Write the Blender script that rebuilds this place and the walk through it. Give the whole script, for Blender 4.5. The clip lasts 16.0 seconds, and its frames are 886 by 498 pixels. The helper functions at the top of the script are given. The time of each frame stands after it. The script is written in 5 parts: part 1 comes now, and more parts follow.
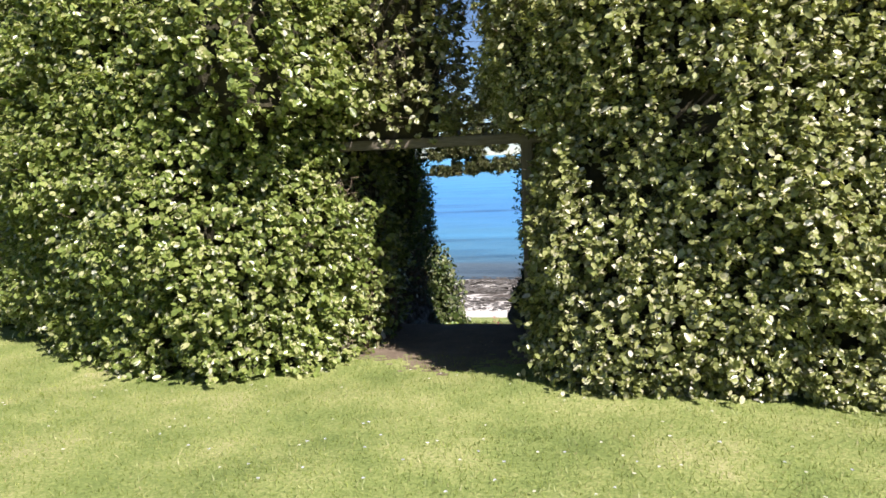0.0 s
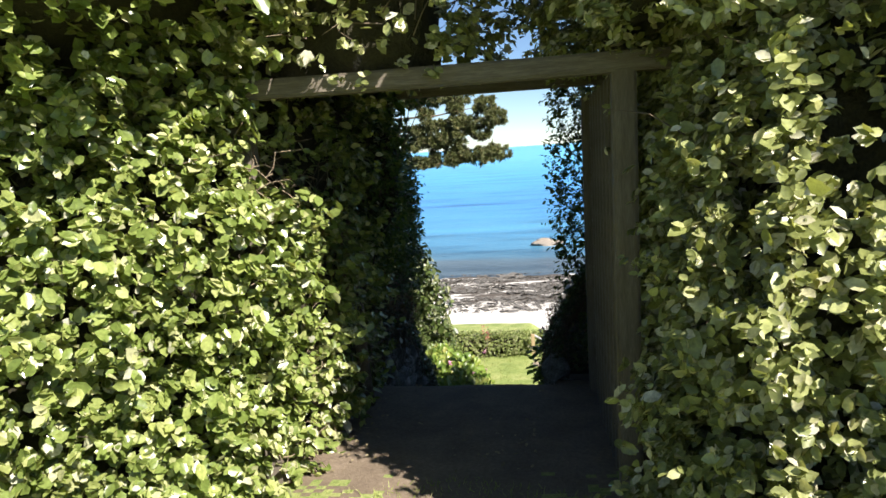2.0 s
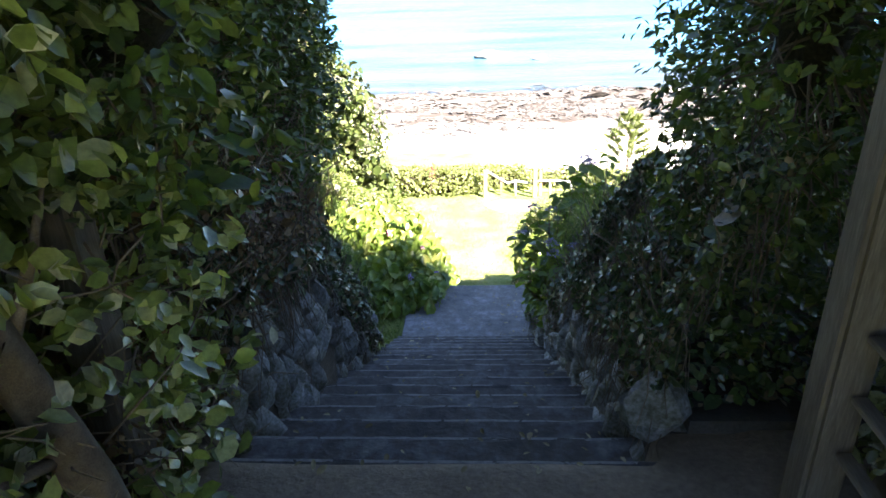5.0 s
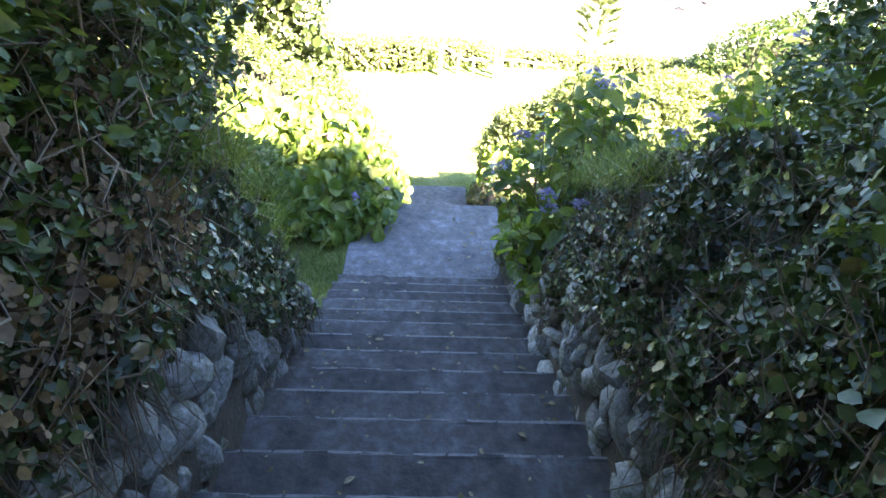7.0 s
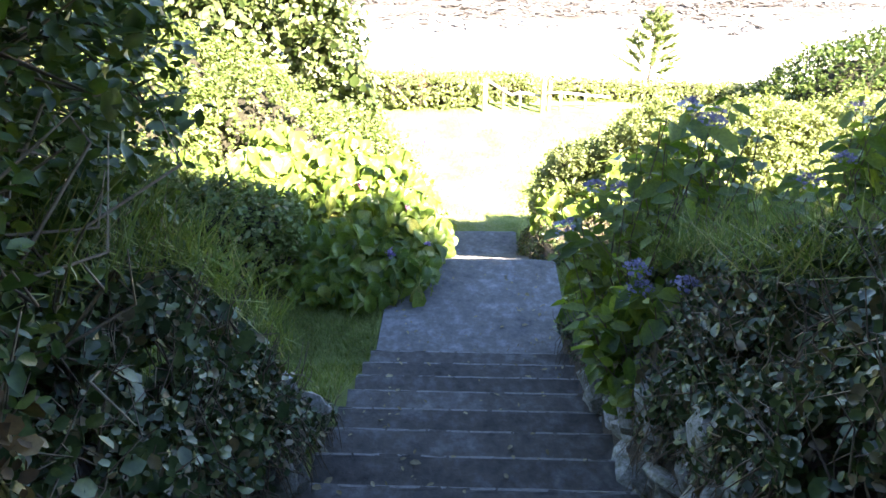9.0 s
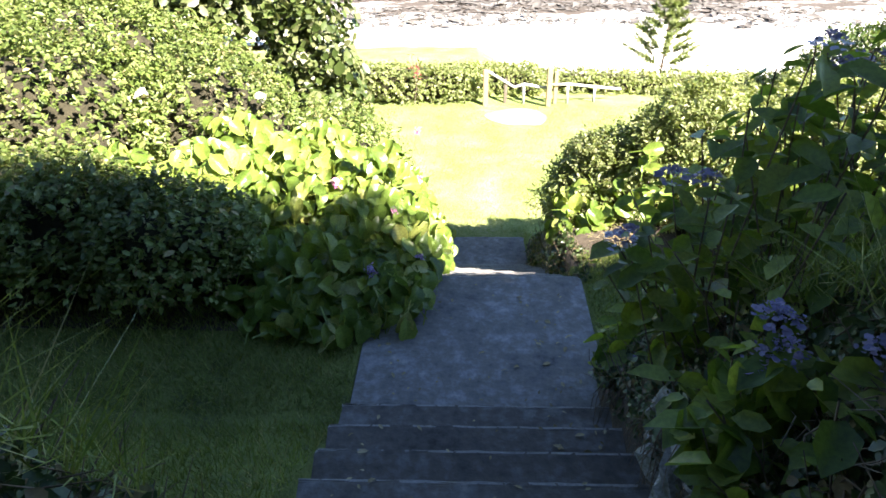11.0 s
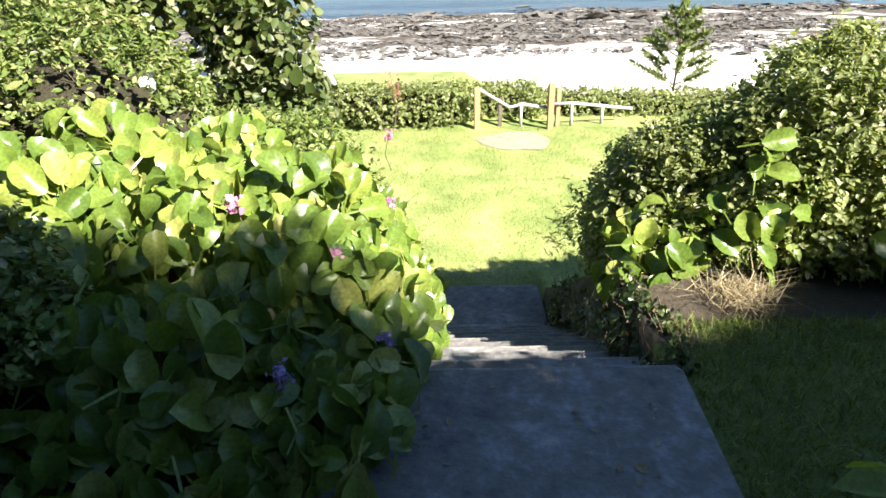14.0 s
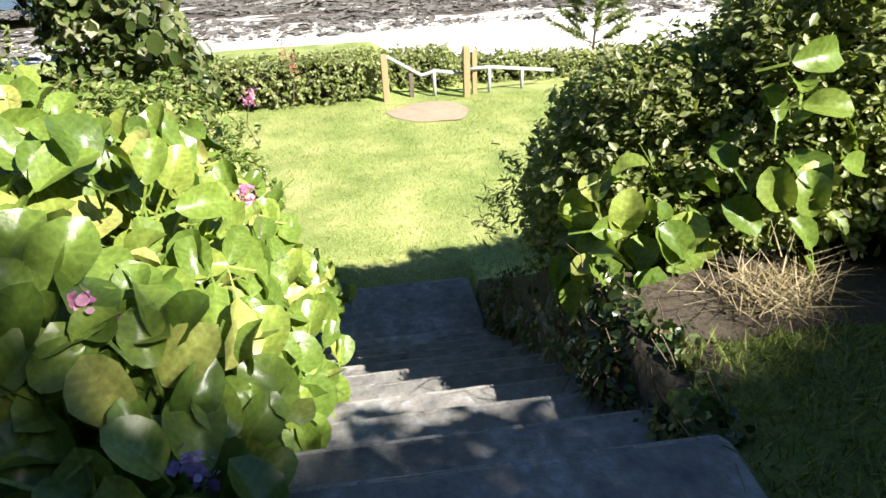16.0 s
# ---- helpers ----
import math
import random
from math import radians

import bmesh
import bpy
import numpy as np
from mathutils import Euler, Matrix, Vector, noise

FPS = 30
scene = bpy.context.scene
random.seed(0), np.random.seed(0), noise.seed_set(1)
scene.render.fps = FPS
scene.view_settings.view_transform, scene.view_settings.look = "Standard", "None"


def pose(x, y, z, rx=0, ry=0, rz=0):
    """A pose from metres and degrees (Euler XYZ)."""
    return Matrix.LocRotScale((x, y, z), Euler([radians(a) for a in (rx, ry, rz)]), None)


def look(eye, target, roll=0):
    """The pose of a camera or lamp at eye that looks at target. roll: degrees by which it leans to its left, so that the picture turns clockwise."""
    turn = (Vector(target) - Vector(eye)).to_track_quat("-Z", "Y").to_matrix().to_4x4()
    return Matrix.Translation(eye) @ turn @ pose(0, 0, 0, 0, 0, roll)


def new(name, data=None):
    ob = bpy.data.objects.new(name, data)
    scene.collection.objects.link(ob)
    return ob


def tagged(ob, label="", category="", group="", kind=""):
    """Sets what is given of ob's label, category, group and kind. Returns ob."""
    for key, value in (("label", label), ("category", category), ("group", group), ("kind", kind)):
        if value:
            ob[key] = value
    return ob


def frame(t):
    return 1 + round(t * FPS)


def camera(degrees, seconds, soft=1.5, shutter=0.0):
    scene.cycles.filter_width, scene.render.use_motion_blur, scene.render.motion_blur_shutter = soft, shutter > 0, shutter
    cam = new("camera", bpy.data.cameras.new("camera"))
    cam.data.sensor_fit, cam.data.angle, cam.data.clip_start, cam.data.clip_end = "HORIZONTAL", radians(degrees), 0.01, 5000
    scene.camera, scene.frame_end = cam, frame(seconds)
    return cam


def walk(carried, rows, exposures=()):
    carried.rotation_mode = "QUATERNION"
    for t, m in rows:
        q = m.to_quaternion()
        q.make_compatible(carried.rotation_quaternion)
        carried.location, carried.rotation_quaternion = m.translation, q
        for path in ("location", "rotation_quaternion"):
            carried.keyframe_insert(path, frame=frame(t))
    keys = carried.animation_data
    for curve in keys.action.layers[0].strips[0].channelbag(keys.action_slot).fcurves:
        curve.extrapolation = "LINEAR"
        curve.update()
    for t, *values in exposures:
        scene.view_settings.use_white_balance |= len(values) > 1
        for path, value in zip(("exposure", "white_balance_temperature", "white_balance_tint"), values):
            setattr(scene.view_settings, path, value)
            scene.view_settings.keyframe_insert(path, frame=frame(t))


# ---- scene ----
cam = camera(67.7, 16.0, soft=1.6)
METRES, EYE, TILT, LEAN, TURN = 15.6, 1.61, 5.0, -1.0, 10.9
ROWS = [
    (0.0, 0.0, 0.0, 0.0, -0.82, -13.13, 3.53),
    (0.5, -0.0023, 0.0537, -0.009, -0.92, -11.9, 3.97),
    (1.0, -0.0091, 0.1115, -0.0185, -1.83, -12.48, 3.25),
    (1.5, -0.0107, 0.1602, -0.0242, -4.47, -12.04, 3.98),
    (2.0, -0.012, 0.2139, -0.0338, -3.29, -13.72, 4.29),
    (2.5, -0.0103, 0.2593, -0.042, -8.15, -16.73, 4.28),
    (3.0, -0.0101, 0.3109, -0.0546, -5.55, -19.71, 4.21),
    (3.5, -0.0088, 0.353, -0.0628, -9.53, -23.53, 2.63),
    (4.0, -0.0071, 0.3927, -0.0698, -8.9, -24.46, 2.69),
    (6.5, 0.0076, 0.547, -0.1027, -9.19, -40.53, 0.34),
    (7.0, 0.0071, 0.5701, -0.1057, -11.12, -41.56, -2.35),
    (7.5, 0.0063, 0.5834, -0.1079, -10.37, -42.34, -1.96),
    (8.0, 0.0146, 0.5976, -0.1185, -6.24, -40.81, -0.0),
    (8.5, 0.018, 0.6143, -0.1273, -8.91, -40.98, -0.22),
    (9.0, 0.0186, 0.6337, -0.1366, -8.65, -38.67, 0.96),
    (11.5, 0.0335, 0.7306, -0.2059, -9.32, -38.47, 1.5),
    (12.0, 0.0355, 0.7538, -0.2218, -9.88, -38.67, 2.1),
    (12.5, 0.039, 0.777, -0.2369, -9.84, -37.08, 1.54),
    (13.0, 0.0412, 0.7974, -0.2532, -11.11, -35.12, 2.37),
    (13.5, 0.0448, 0.8161, -0.269, -11.98, -36.06, 1.36),
    (14.0, 0.0504, 0.8393, -0.2836, -10.52, -34.85, 1.65),
    (14.5, 0.0529, 0.8585, -0.2959, -11.83, -35.7, 1.78),
    (15.0, 0.0612, 0.8741, -0.3089, -12.83, -37.4, 2.24),
    (15.5, 0.0678, 0.8898, -0.3186, -14.98, -38.16, 0.55),
    (16.0, 0.0738, 0.9107, -0.3291, -18.35, -36.73, 1.64),
]
EXPOSURES = [(0.0, 1.18, 6400, 19), (1.2, 1.35, 6400, 18), (2.2, 1.52, 6600, 12), (3.5, 1.9, 6700, 9), (4.2, 2.45, 6750, 17), (6.3, 4.55, 6800, 23), (8.0, 4.4, 6850, 22), (9.0, 3.85, 6850, 20), (11.5, 2.75, 6650, 16), (12.5, 2.55, 6600, 14), (13.5, 2.25, 6600, 13), (14.5, 2.0, 6600, 12), (16.0, 1.8, 6600, 11)]
walk(cam, [(t, pose(0, 0, EYE, TILT, LEAN, TURN) @ pose(METRES * x, METRES * y, METRES * z, 90 + pitch, roll, yaw)) for t, x, y, z, yaw, pitch, roll in ROWS], EXPOSURES)

# ---- light ----
SUN_WAY = Vector((-0.74, 0.67, 0)).normalized() * math.cos(radians(40)) + Vector((0, 0, -math.sin(radians(40))))
world = bpy.data.worlds.new("sky")
scene.world = world
world.use_nodes = True
wn = world.node_tree.nodes
sky = wn.new("ShaderNodeTexSky")
sky.sky_type, sky.sun_disc = "NISHITA", False
sky.air_density, sky.dust_density, sky.ozone_density = 0.7, 0.0, 4.5
sky.sun_elevation, sky.sun_rotation = radians(40), math.atan2(-SUN_WAY.x, -SUN_WAY.y)
tone = wn.new("ShaderNodeMix")
tone.data_type, tone.blend_type = "RGBA", "MULTIPLY"
tone.inputs[0].default_value, tone.inputs[7].default_value = 1.0, (1.0, 1.0, 0.94, 1)
world.node_tree.links.new(sky.outputs[0], tone.inputs[6])
world.node_tree.links.new(tone.outputs[2], wn["Background"].inputs[0])
wn["Background"].inputs[1].default_value = 0.054
sun = new("sun", bpy.data.lights.new("sun", "SUN"))
sun.data.energy, sun.data.angle, sun.data.color = 5.0, radians(0.5), (1.0, 0.95, 0.86)
sun.matrix_basis = look((0, 0, 20), Vector((0, 0, 20)) + SUN_WAY)

# ---- materials ----
rng = np.random.default_rng(7)


def base_mat(name, rough=0.7, metal=0.0, spec=0.5):
    m = bpy.data.materials.new(name)
    m.use_nodes = True
    b = m.node_tree.nodes["Principled BSDF"]
    b.inputs["Roughness"].default_value = rough
    b.inputs["Metallic"].default_value = metal
    b.inputs["Specular IOR Level"].default_value = spec
    return m, m.node_tree.nodes, m.node_tree.links, b


def ramp_node(nodes, stops):
    r = nodes.new("ShaderNodeValToRGB")
    e = r.color_ramp.elements
    while len(e) < len(stops):
        e.new(0.5)
    for k, (p, c) in enumerate(stops):
        e[k].position, e[k].color = p, (*c, 1)
    return r


def noise_node(nodes, links, scale, detail=4.0, rough=0.55, stretch=None, coords="Object"):
    n = nodes.new("ShaderNodeTexNoise")
    n.inputs["Scale"].default_value, n.inputs["Detail"].default_value, n.inputs["Roughness"].default_value = scale, detail, rough
    tc = nodes.new("ShaderNodeNewGeometry") if coords == "World" else nodes.new("ShaderNodeTexCoord")
    out = tc.outputs["Position" if coords == "World" else coords]
    if stretch:
        mp = nodes.new("ShaderNodeMapping")
        mp.inputs["Scale"].default_value = stretch
        links.new(out, mp.inputs[0])
        out = mp.outputs[0]
    links.new(out, n.inputs["Vector"])
    return n


def mix_node(nodes, links, fac, a, b, mode="MIX"):
    m = nodes.new("ShaderNodeMix")
    m.data_type, m.blend_type = "RGBA", mode
    for sock, v in ((0, fac), (6, a), (7, b)):
        if isinstance(v, (float, int)):
            m.inputs[sock].default_value = v
        elif isinstance(v, tuple):
            m.inputs[sock].default_value = (*v, 1)
        else:
            links.new(v, m.inputs[sock])
    return m.outputs[2]


def bump_to(nodes, links, bsdf, height, strength, dist=0.01):
    b = nodes.new("ShaderNodeBump")
    b.inputs["Strength"].default_value, b.inputs["Distance"].default_value = strength, dist
    links.new(height, b.inputs["Height"])
    links.new(b.outputs[0], bsdf.inputs["Normal"])


def leaf_mat(name, stops, trans=0.35, rough=0.4, patch=0.35, per_object=False, spec=0.5, glow=(1.0, 1.0, 0.45)):
    """A leaf: colour varies leaf by leaf and in patches; light shines through."""
    m, n, l, b = base_mat(name, rough, 0, spec)
    if per_object:
        rnd = n.new("ShaderNodeObjectInfo").outputs["Random"]
    else:
        rnd = n.new("ShaderNodeNewGeometry").outputs["Random Per Island"]
    col = ramp_node(n, stops)
    l.new(rnd, col.inputs[0])
    big = noise_node(n, l, 1.3, 3, coords="World")
    fine = noise_node(n, l, 60, 3, coords="World")
    r2 = ramp_node(n, [(0.3, (1 - patch,) * 3), (0.7, (1 + patch * 0.3,) * 3)])
    l.new(big.outputs[0], r2.inputs[0])
    c = mix_node(n, l, 1.0, col.outputs[0], r2.outputs[0], "MULTIPLY")
    r3 = ramp_node(n, [(0.35, (0.75, 0.75, 0.7)), (0.65, (1.1, 1.1, 1.05))])
    l.new(fine.outputs[0], r3.inputs[0])
    c = mix_node(n, l, 1.0, c, r3.outputs[0], "MULTIPLY")
    l.new(c, b.inputs["Base Color"])
    bump_to(n, l, b, fine.outputs[0], 0.3, 0.004)
    t = n.new("ShaderNodeBsdfTranslucent")
    tc = mix_node(n, l, 1.0, c, glow, "MULTIPLY")
    l.new(tc, t.inputs[0])
    mx = n.new("ShaderNodeMixShader")
    mx.inputs[0].default_value = trans
    l.new(b.outputs[0], mx.inputs[1])
    l.new(t.outputs[0], mx.inputs[2])
    l.new(mx.outputs[0], n["Material Output"].inputs[0])
    return m


def midrib(m):
    """A pale midrib and side veins on a leaf that lies along its own x axis."""
    n, l = m.node_tree.nodes, m.node_tree.links
    b = n["Principled BSDF"]
    src = b.inputs["Base Color"].links[0].from_socket
    sep = n.new("ShaderNodeSeparateXYZ")
    l.new(n.new("ShaderNodeTexCoord").outputs["Object"], sep.inputs[0])
    ab = n.new("ShaderNodeMath")
    ab.operation = "ABSOLUTE"
    l.new(sep.outputs[1], ab.inputs[0])
    rib = ramp_node(n, [(0.0, (1.25, 1.2, 1.3)), (0.035, (1.0, 1.0, 1.0))])
    l.new(ab.outputs[0], rib.inputs[0])
    vein = n.new("ShaderNodeMath")
    vein.operation = "MULTIPLY_ADD"
    vein.inputs[1].default_value = -0.6
    l.new(ab.outputs[0], vein.inputs[0])
    l.new(sep.outputs[0], vein.inputs[2])
    wave = n.new("ShaderNodeMath")
    wave.operation = "PINGPONG"
    wave.inputs[1].default_value = 0.07
    l.new(vein.outputs[0], wave.inputs[0])
    side = ramp_node(n, [(0.0, (1.15, 1.12, 1.2)), (0.03, (0.94, 0.95, 0.92))])
    l.new(wave.outputs[0], side.inputs[0])
    c = mix_node(n, l, 1.0, mix_node(n, l, 1.0, src, rib.outputs[0], "MULTIPLY"), side.outputs[0], "MULTIPLY")
    l.new(c, b.inputs["Base Color"])


def rough_mat(name, stops, scale, rough=0.85, bump=0.5, dist=0.01, fine=8.0, stretch=None, spec=0.3, random_tint=0.0, coords="World"):
    """A mottled surface at two scales."""
    m, n, l, b = base_mat(name, rough, 0, spec)
    a = noise_node(n, l, scale, 6, 0.6, stretch, coords)
    f = noise_node(n, l, scale * fine, 5, 0.65, stretch, coords)
    mixed = n.new("ShaderNodeMath")
    mixed.operation = "MULTIPLY_ADD"
    l.new(f.outputs[0], mixed.inputs[0])
    mixed.inputs[1].default_value = 0.5
    half = n.new("ShaderNodeMath")
    half.operation = "MULTIPLY"
    half.inputs[1].default_value = 0.5
    l.new(a.outputs[0], half.inputs[0])
    l.new(half.outputs[0], mixed.inputs[2])
    r = ramp_node(n, stops)
    l.new(mixed.outputs[0], r.inputs[0])
    c = r.outputs[0]
    if random_tint:
        oi = n.new("ShaderNodeObjectInfo")
        rr = ramp_node(n, [(0, (1 - random_tint,) * 3), (1, (1 + random_tint * 0.6,) * 3)])
        l.new(oi.outputs["Random"], rr.inputs[0])
        c = mix_node(n, l, 1.0, c, rr.outputs[0], "MULTIPLY")
    l.new(c, b.inputs["Base Color"])
    bump_to(n, l, b, mixed.outputs[0], bump, dist)
    return m


# The palest stops of both hedge ramps paint in glints and white blossom.
M_HEDGE = leaf_mat("hedge_leaf", [(0.0, (0.16, 0.18, 0.06)), (0.4, (0.29, 0.325, 0.12)), (0.7, (0.43, 0.45, 0.2)), (0.88, (0.6, 0.57, 0.38)), (1.0, (0.78, 0.76, 0.67))], 0.32, 0.28, 0.2, spec=0.65)
M_HEDGE_L = leaf_mat("hedge_leaf_fresh", [(0.0, (0.13, 0.18, 0.042)), (0.4, (0.24, 0.31, 0.085)), (0.75, (0.38, 0.43, 0.145)), (0.93, (0.54, 0.54, 0.3)), (1.0, (0.76, 0.75, 0.65))], 0.36, 0.28, 0.2, spec=0.65)
# Twig brown taken near black: the shade inside the foliage is in this colour.
M_CORE = rough_mat("hedge_shade_core", [(0.3, (0.02, 0.019, 0.01)), (0.7, (0.07, 0.062, 0.035))], 9, 0.95, 1.0, 0.05)
M_TWIG = rough_mat("twig_bark", [(0.3, (0.07, 0.05, 0.035)), (0.7, (0.21, 0.165, 0.115))], 30, 0.9, 0.6, 0.005)
M_DRYTWIG = rough_mat("pale_dry_twig", [(0.3, (0.14, 0.1, 0.065)), (0.7, (0.34, 0.27, 0.19))], 30, 0.9, 0.6, 0.005)
M_IVY = leaf_mat("ivy_leaf", [(0.0, (0.032, 0.06, 0.02)), (0.5, (0.072, 0.115, 0.036)), (0.8, (0.135, 0.18, 0.062)), (0.88, (0.17, 0.13, 0.07)), (1.0, (0.28, 0.22, 0.13))], 0.18, 0.36, spec=0.5)
M_SHRUB = leaf_mat("shrub_leaf", [(0.0, (0.04, 0.08, 0.015)), (0.5, (0.09, 0.15, 0.03)), (1.0, (0.18, 0.22, 0.06))], 0.3, 0.4)
M_ROSE = leaf_mat("rose_leaf", [(0.0, (0.1, 0.15, 0.035)), (0.5, (0.19, 0.27, 0.065)), (0.92, (0.31, 0.35, 0.13)), (1.0, (0.46, 0.38, 0.2))], 0.35, 0.45)
# Pale grey-green leaf, lightened further so the colour carries some of the sunlight.
M_SUNNY = leaf_mat("sun_paled_shrub_leaf", [(0.0, (0.18, 0.235, 0.075)), (0.5, (0.29, 0.355, 0.125)), (0.85, (0.43, 0.47, 0.22)), (1.0, (0.57, 0.55, 0.35))], 0.48, 0.4)
M_BERG = leaf_mat("bergenia_leaf", [(0.0, (0.1, 0.17, 0.03)), (0.5, (0.19, 0.28, 0.052)), (0.85, (0.3, 0.365, 0.08)), (1.0, (0.42, 0.42, 0.14))], 0.35, 0.32, 0.15, True, spec=0.5)
midrib(M_BERG)
M_HYD = leaf_mat("hydrangea_leaf", [(0.0, (0.09, 0.16, 0.028)), (0.5, (0.175, 0.265, 0.05)), (1.0, (0.29, 0.36, 0.085))], 0.55, 0.4)
M_SYC = leaf_mat("tree_leaf", [(0.0, (0.04, 0.07, 0.015)), (0.5, (0.1, 0.14, 0.04)), (0.9, (0.2, 0.22, 0.1)), (1.0, (0.38, 0.38, 0.26))], 0.25, 0.4)
M_PINE = leaf_mat("pine_needle", [(0.0, (0.08, 0.1, 0.035)), (0.8, (0.18, 0.2, 0.08)), (1.0, (0.24, 0.19, 0.1))], 0.15, 0.5)
M_GRASS = leaf_mat("grass_blade", [(0.0, (0.18, 0.24, 0.05)), (0.6, (0.29, 0.35, 0.09)), (0.9, (0.38, 0.41, 0.15)), (1.0, (0.5, 0.46, 0.25))], 0.35, 0.5, 0.25)
M_SAPLING = leaf_mat("young_pine_needle", [(0.0, (0.18, 0.25, 0.08)), (1.0, (0.36, 0.42, 0.18))], 0.35, 0.5)
# Rough grass, its green also lowered for the shade on the banks.
M_ROUGH = leaf_mat("shade_toned_rough_grass", [(0.0, (0.11, 0.17, 0.03)), (0.5, (0.2, 0.27, 0.055)), (0.85, (0.29, 0.33, 0.09)), (1.0, (0.42, 0.36, 0.18))], 0.25, 0.5, 0.25)
M_DEAD = leaf_mat("dead_leaf", [(0.0, (0.08, 0.045, 0.02)), (0.5, (0.19, 0.115, 0.05)), (0.85, (0.3, 0.2, 0.1)), (1.0, (0.1, 0.16, 0.05))], 0.15, 0.7, 0.3)
M_DRY = leaf_mat("dry_grass", [(0.0, (0.22, 0.17, 0.09)), (1.0, (0.5, 0.42, 0.27))], 0.2, 0.7)
M_BLUE = leaf_mat("hydrangea_floret", [(0.0, (0.18, 0.18, 0.34)), (0.6, (0.27, 0.25, 0.43)), (1.0, (0.4, 0.34, 0.5))], 0.3, 0.6, 0.2, glow=(1, 1, 1))
M_PALE = leaf_mat("pale_floret", [(0.0, (0.55, 0.58, 0.8)), (1.0, (0.75, 0.76, 0.9))], 0.3, 0.6, 0.1, glow=(1, 1, 1))
M_PINK = leaf_mat("pink_floret", [(0.0, (0.6, 0.2, 0.42)), (0.7, (0.75, 0.35, 0.55)), (1.0, (0.85, 0.55, 0.7))], 0.3, 0.6, 0.1, glow=(1, 1, 1))
M_MAUVE = leaf_mat("mauve_floret", [(0.0, (0.3, 0.2, 0.5)), (1.0, (0.5, 0.4, 0.68))], 0.3, 0.6, 0.1, glow=(1, 1, 1))
M_WHITE = leaf_mat("white_petal", [(0.0, (0.75, 0.74, 0.68)), (1.0, (0.85, 0.84, 0.8))], 0.3, 0.6, 0.1, glow=(1, 1, 1))
M_RED = leaf_mat("red_petal", [(0.0, (0.55, 0.12, 0.13)), (1.0, (0.75, 0.25, 0.25))], 0.3, 0.6, 0.1, glow=(1, 1, 1))
M_LAWN = rough_mat("lawn_turf", [(0.34, (0.1, 0.148, 0.035)), (0.47, (0.2, 0.255, 0.07)), (0.57, (0.31, 0.335, 0.12)), (0.68, (0.44, 0.39, 0.22))], 1.3, 0.9, 1.0, 0.03, 30)
# Turf under the rough grass, with the banks' shade mixed into its colour.
M_BANK = rough_mat("shade_dark_rough_turf", [(0.36, (0.045, 0.055, 0.02)), (0.48, (0.11, 0.14, 0.035)), (0.58, (0.16, 0.19, 0.05)), (0.72, (0.26, 0.22, 0.1))], 2.2, 0.95, 1.0, 0.03, 20)
M_HUMUS = rough_mat("dark_bed_earth", [(0.3, (0.03, 0.024, 0.017)), (0.55, (0.075, 0.06, 0.042)), (0.75, (0.15, 0.12, 0.09))], 4, 0.95, 1.0, 0.03, 10)
M_SOIL = rough_mat("bare_earth", [(0.25, (0.09, 0.065, 0.045)), (0.55, (0.2, 0.155, 0.11)), (0.8, (0.34, 0.27, 0.2))], 3.0, 0.95, 0.8, 0.03, 12)
M_SAND = rough_mat("dry_worn_earth", [(0.3, (0.2, 0.155, 0.11)), (0.7, (0.38, 0.31, 0.225))], 5, 0.95, 0.6, 0.01)
M_CONC = rough_mat("weathered_concrete", [(0.3, (0.07, 0.066, 0.06)), (0.43, (0.15, 0.148, 0.145)), (0.5, (0.19, 0.18, 0.162)), (0.56, (0.23, 0.232, 0.235)), (0.7, (0.42, 0.4, 0.36))], 2.6, 0.88, 1.2, 0.02, 5, random_tint=0.12)
# Dirty concrete, darkened below M_CONC for the deep shade on the upper flight.
M_STEP = rough_mat("dirty_shade_dark_concrete", [(0.3, (0.034, 0.03, 0.025)), (0.43, (0.083, 0.078, 0.071)), (0.5, (0.108, 0.097, 0.082)), (0.57, (0.135, 0.132, 0.128)), (0.7, (0.26, 0.24, 0.21))], 2.6, 0.88, 1.2, 0.018, 5, random_tint=0.18)
M_EDGE = rough_mat("worn_concrete_edge", [(0.3, (0.14, 0.135, 0.13)), (0.6, (0.3, 0.29, 0.27)), (0.75, (0.45, 0.43, 0.4))], 9, 0.9, 0.6, 0.008, 6)
M_STONE = rough_mat("wall_stone", [(0.3, (0.07, 0.07, 0.05)), (0.42, (0.135, 0.14, 0.095)), (0.53, (0.26, 0.26, 0.24)), (0.7, (0.5, 0.5, 0.49))], 9, 0.85, 0.7, 0.02, 6, random_tint=0.4)
M_MORTAR = rough_mat("wall_earth_fill", [(0.3, (0.04, 0.035, 0.03)), (0.7, (0.1, 0.09, 0.07))], 8, 0.95, 0.8, 0.02)
M_WOOD = rough_mat("weathered_timber", [(0.25, (0.06, 0.05, 0.036)), (0.5, (0.13, 0.11, 0.085)), (0.75, (0.24, 0.21, 0.17))], 6, 0.8, 0.5, 0.006, 6, stretch=(5, 5, 0.5), coords="Object")
M_NEWWOOD = rough_mat("sunlit_timber", [(0.25, (0.24, 0.18, 0.09)), (0.75, (0.42, 0.33, 0.19))], 6, 0.75, 0.4, 0.006, 6, stretch=(5, 5, 0.5), coords="Object")
M_RAIL = rough_mat("galvanised_rail", [(0.3, (0.3, 0.31, 0.33)), (0.7, (0.46, 0.46, 0.48))], 12, 0.4, 0.1, 0.002)
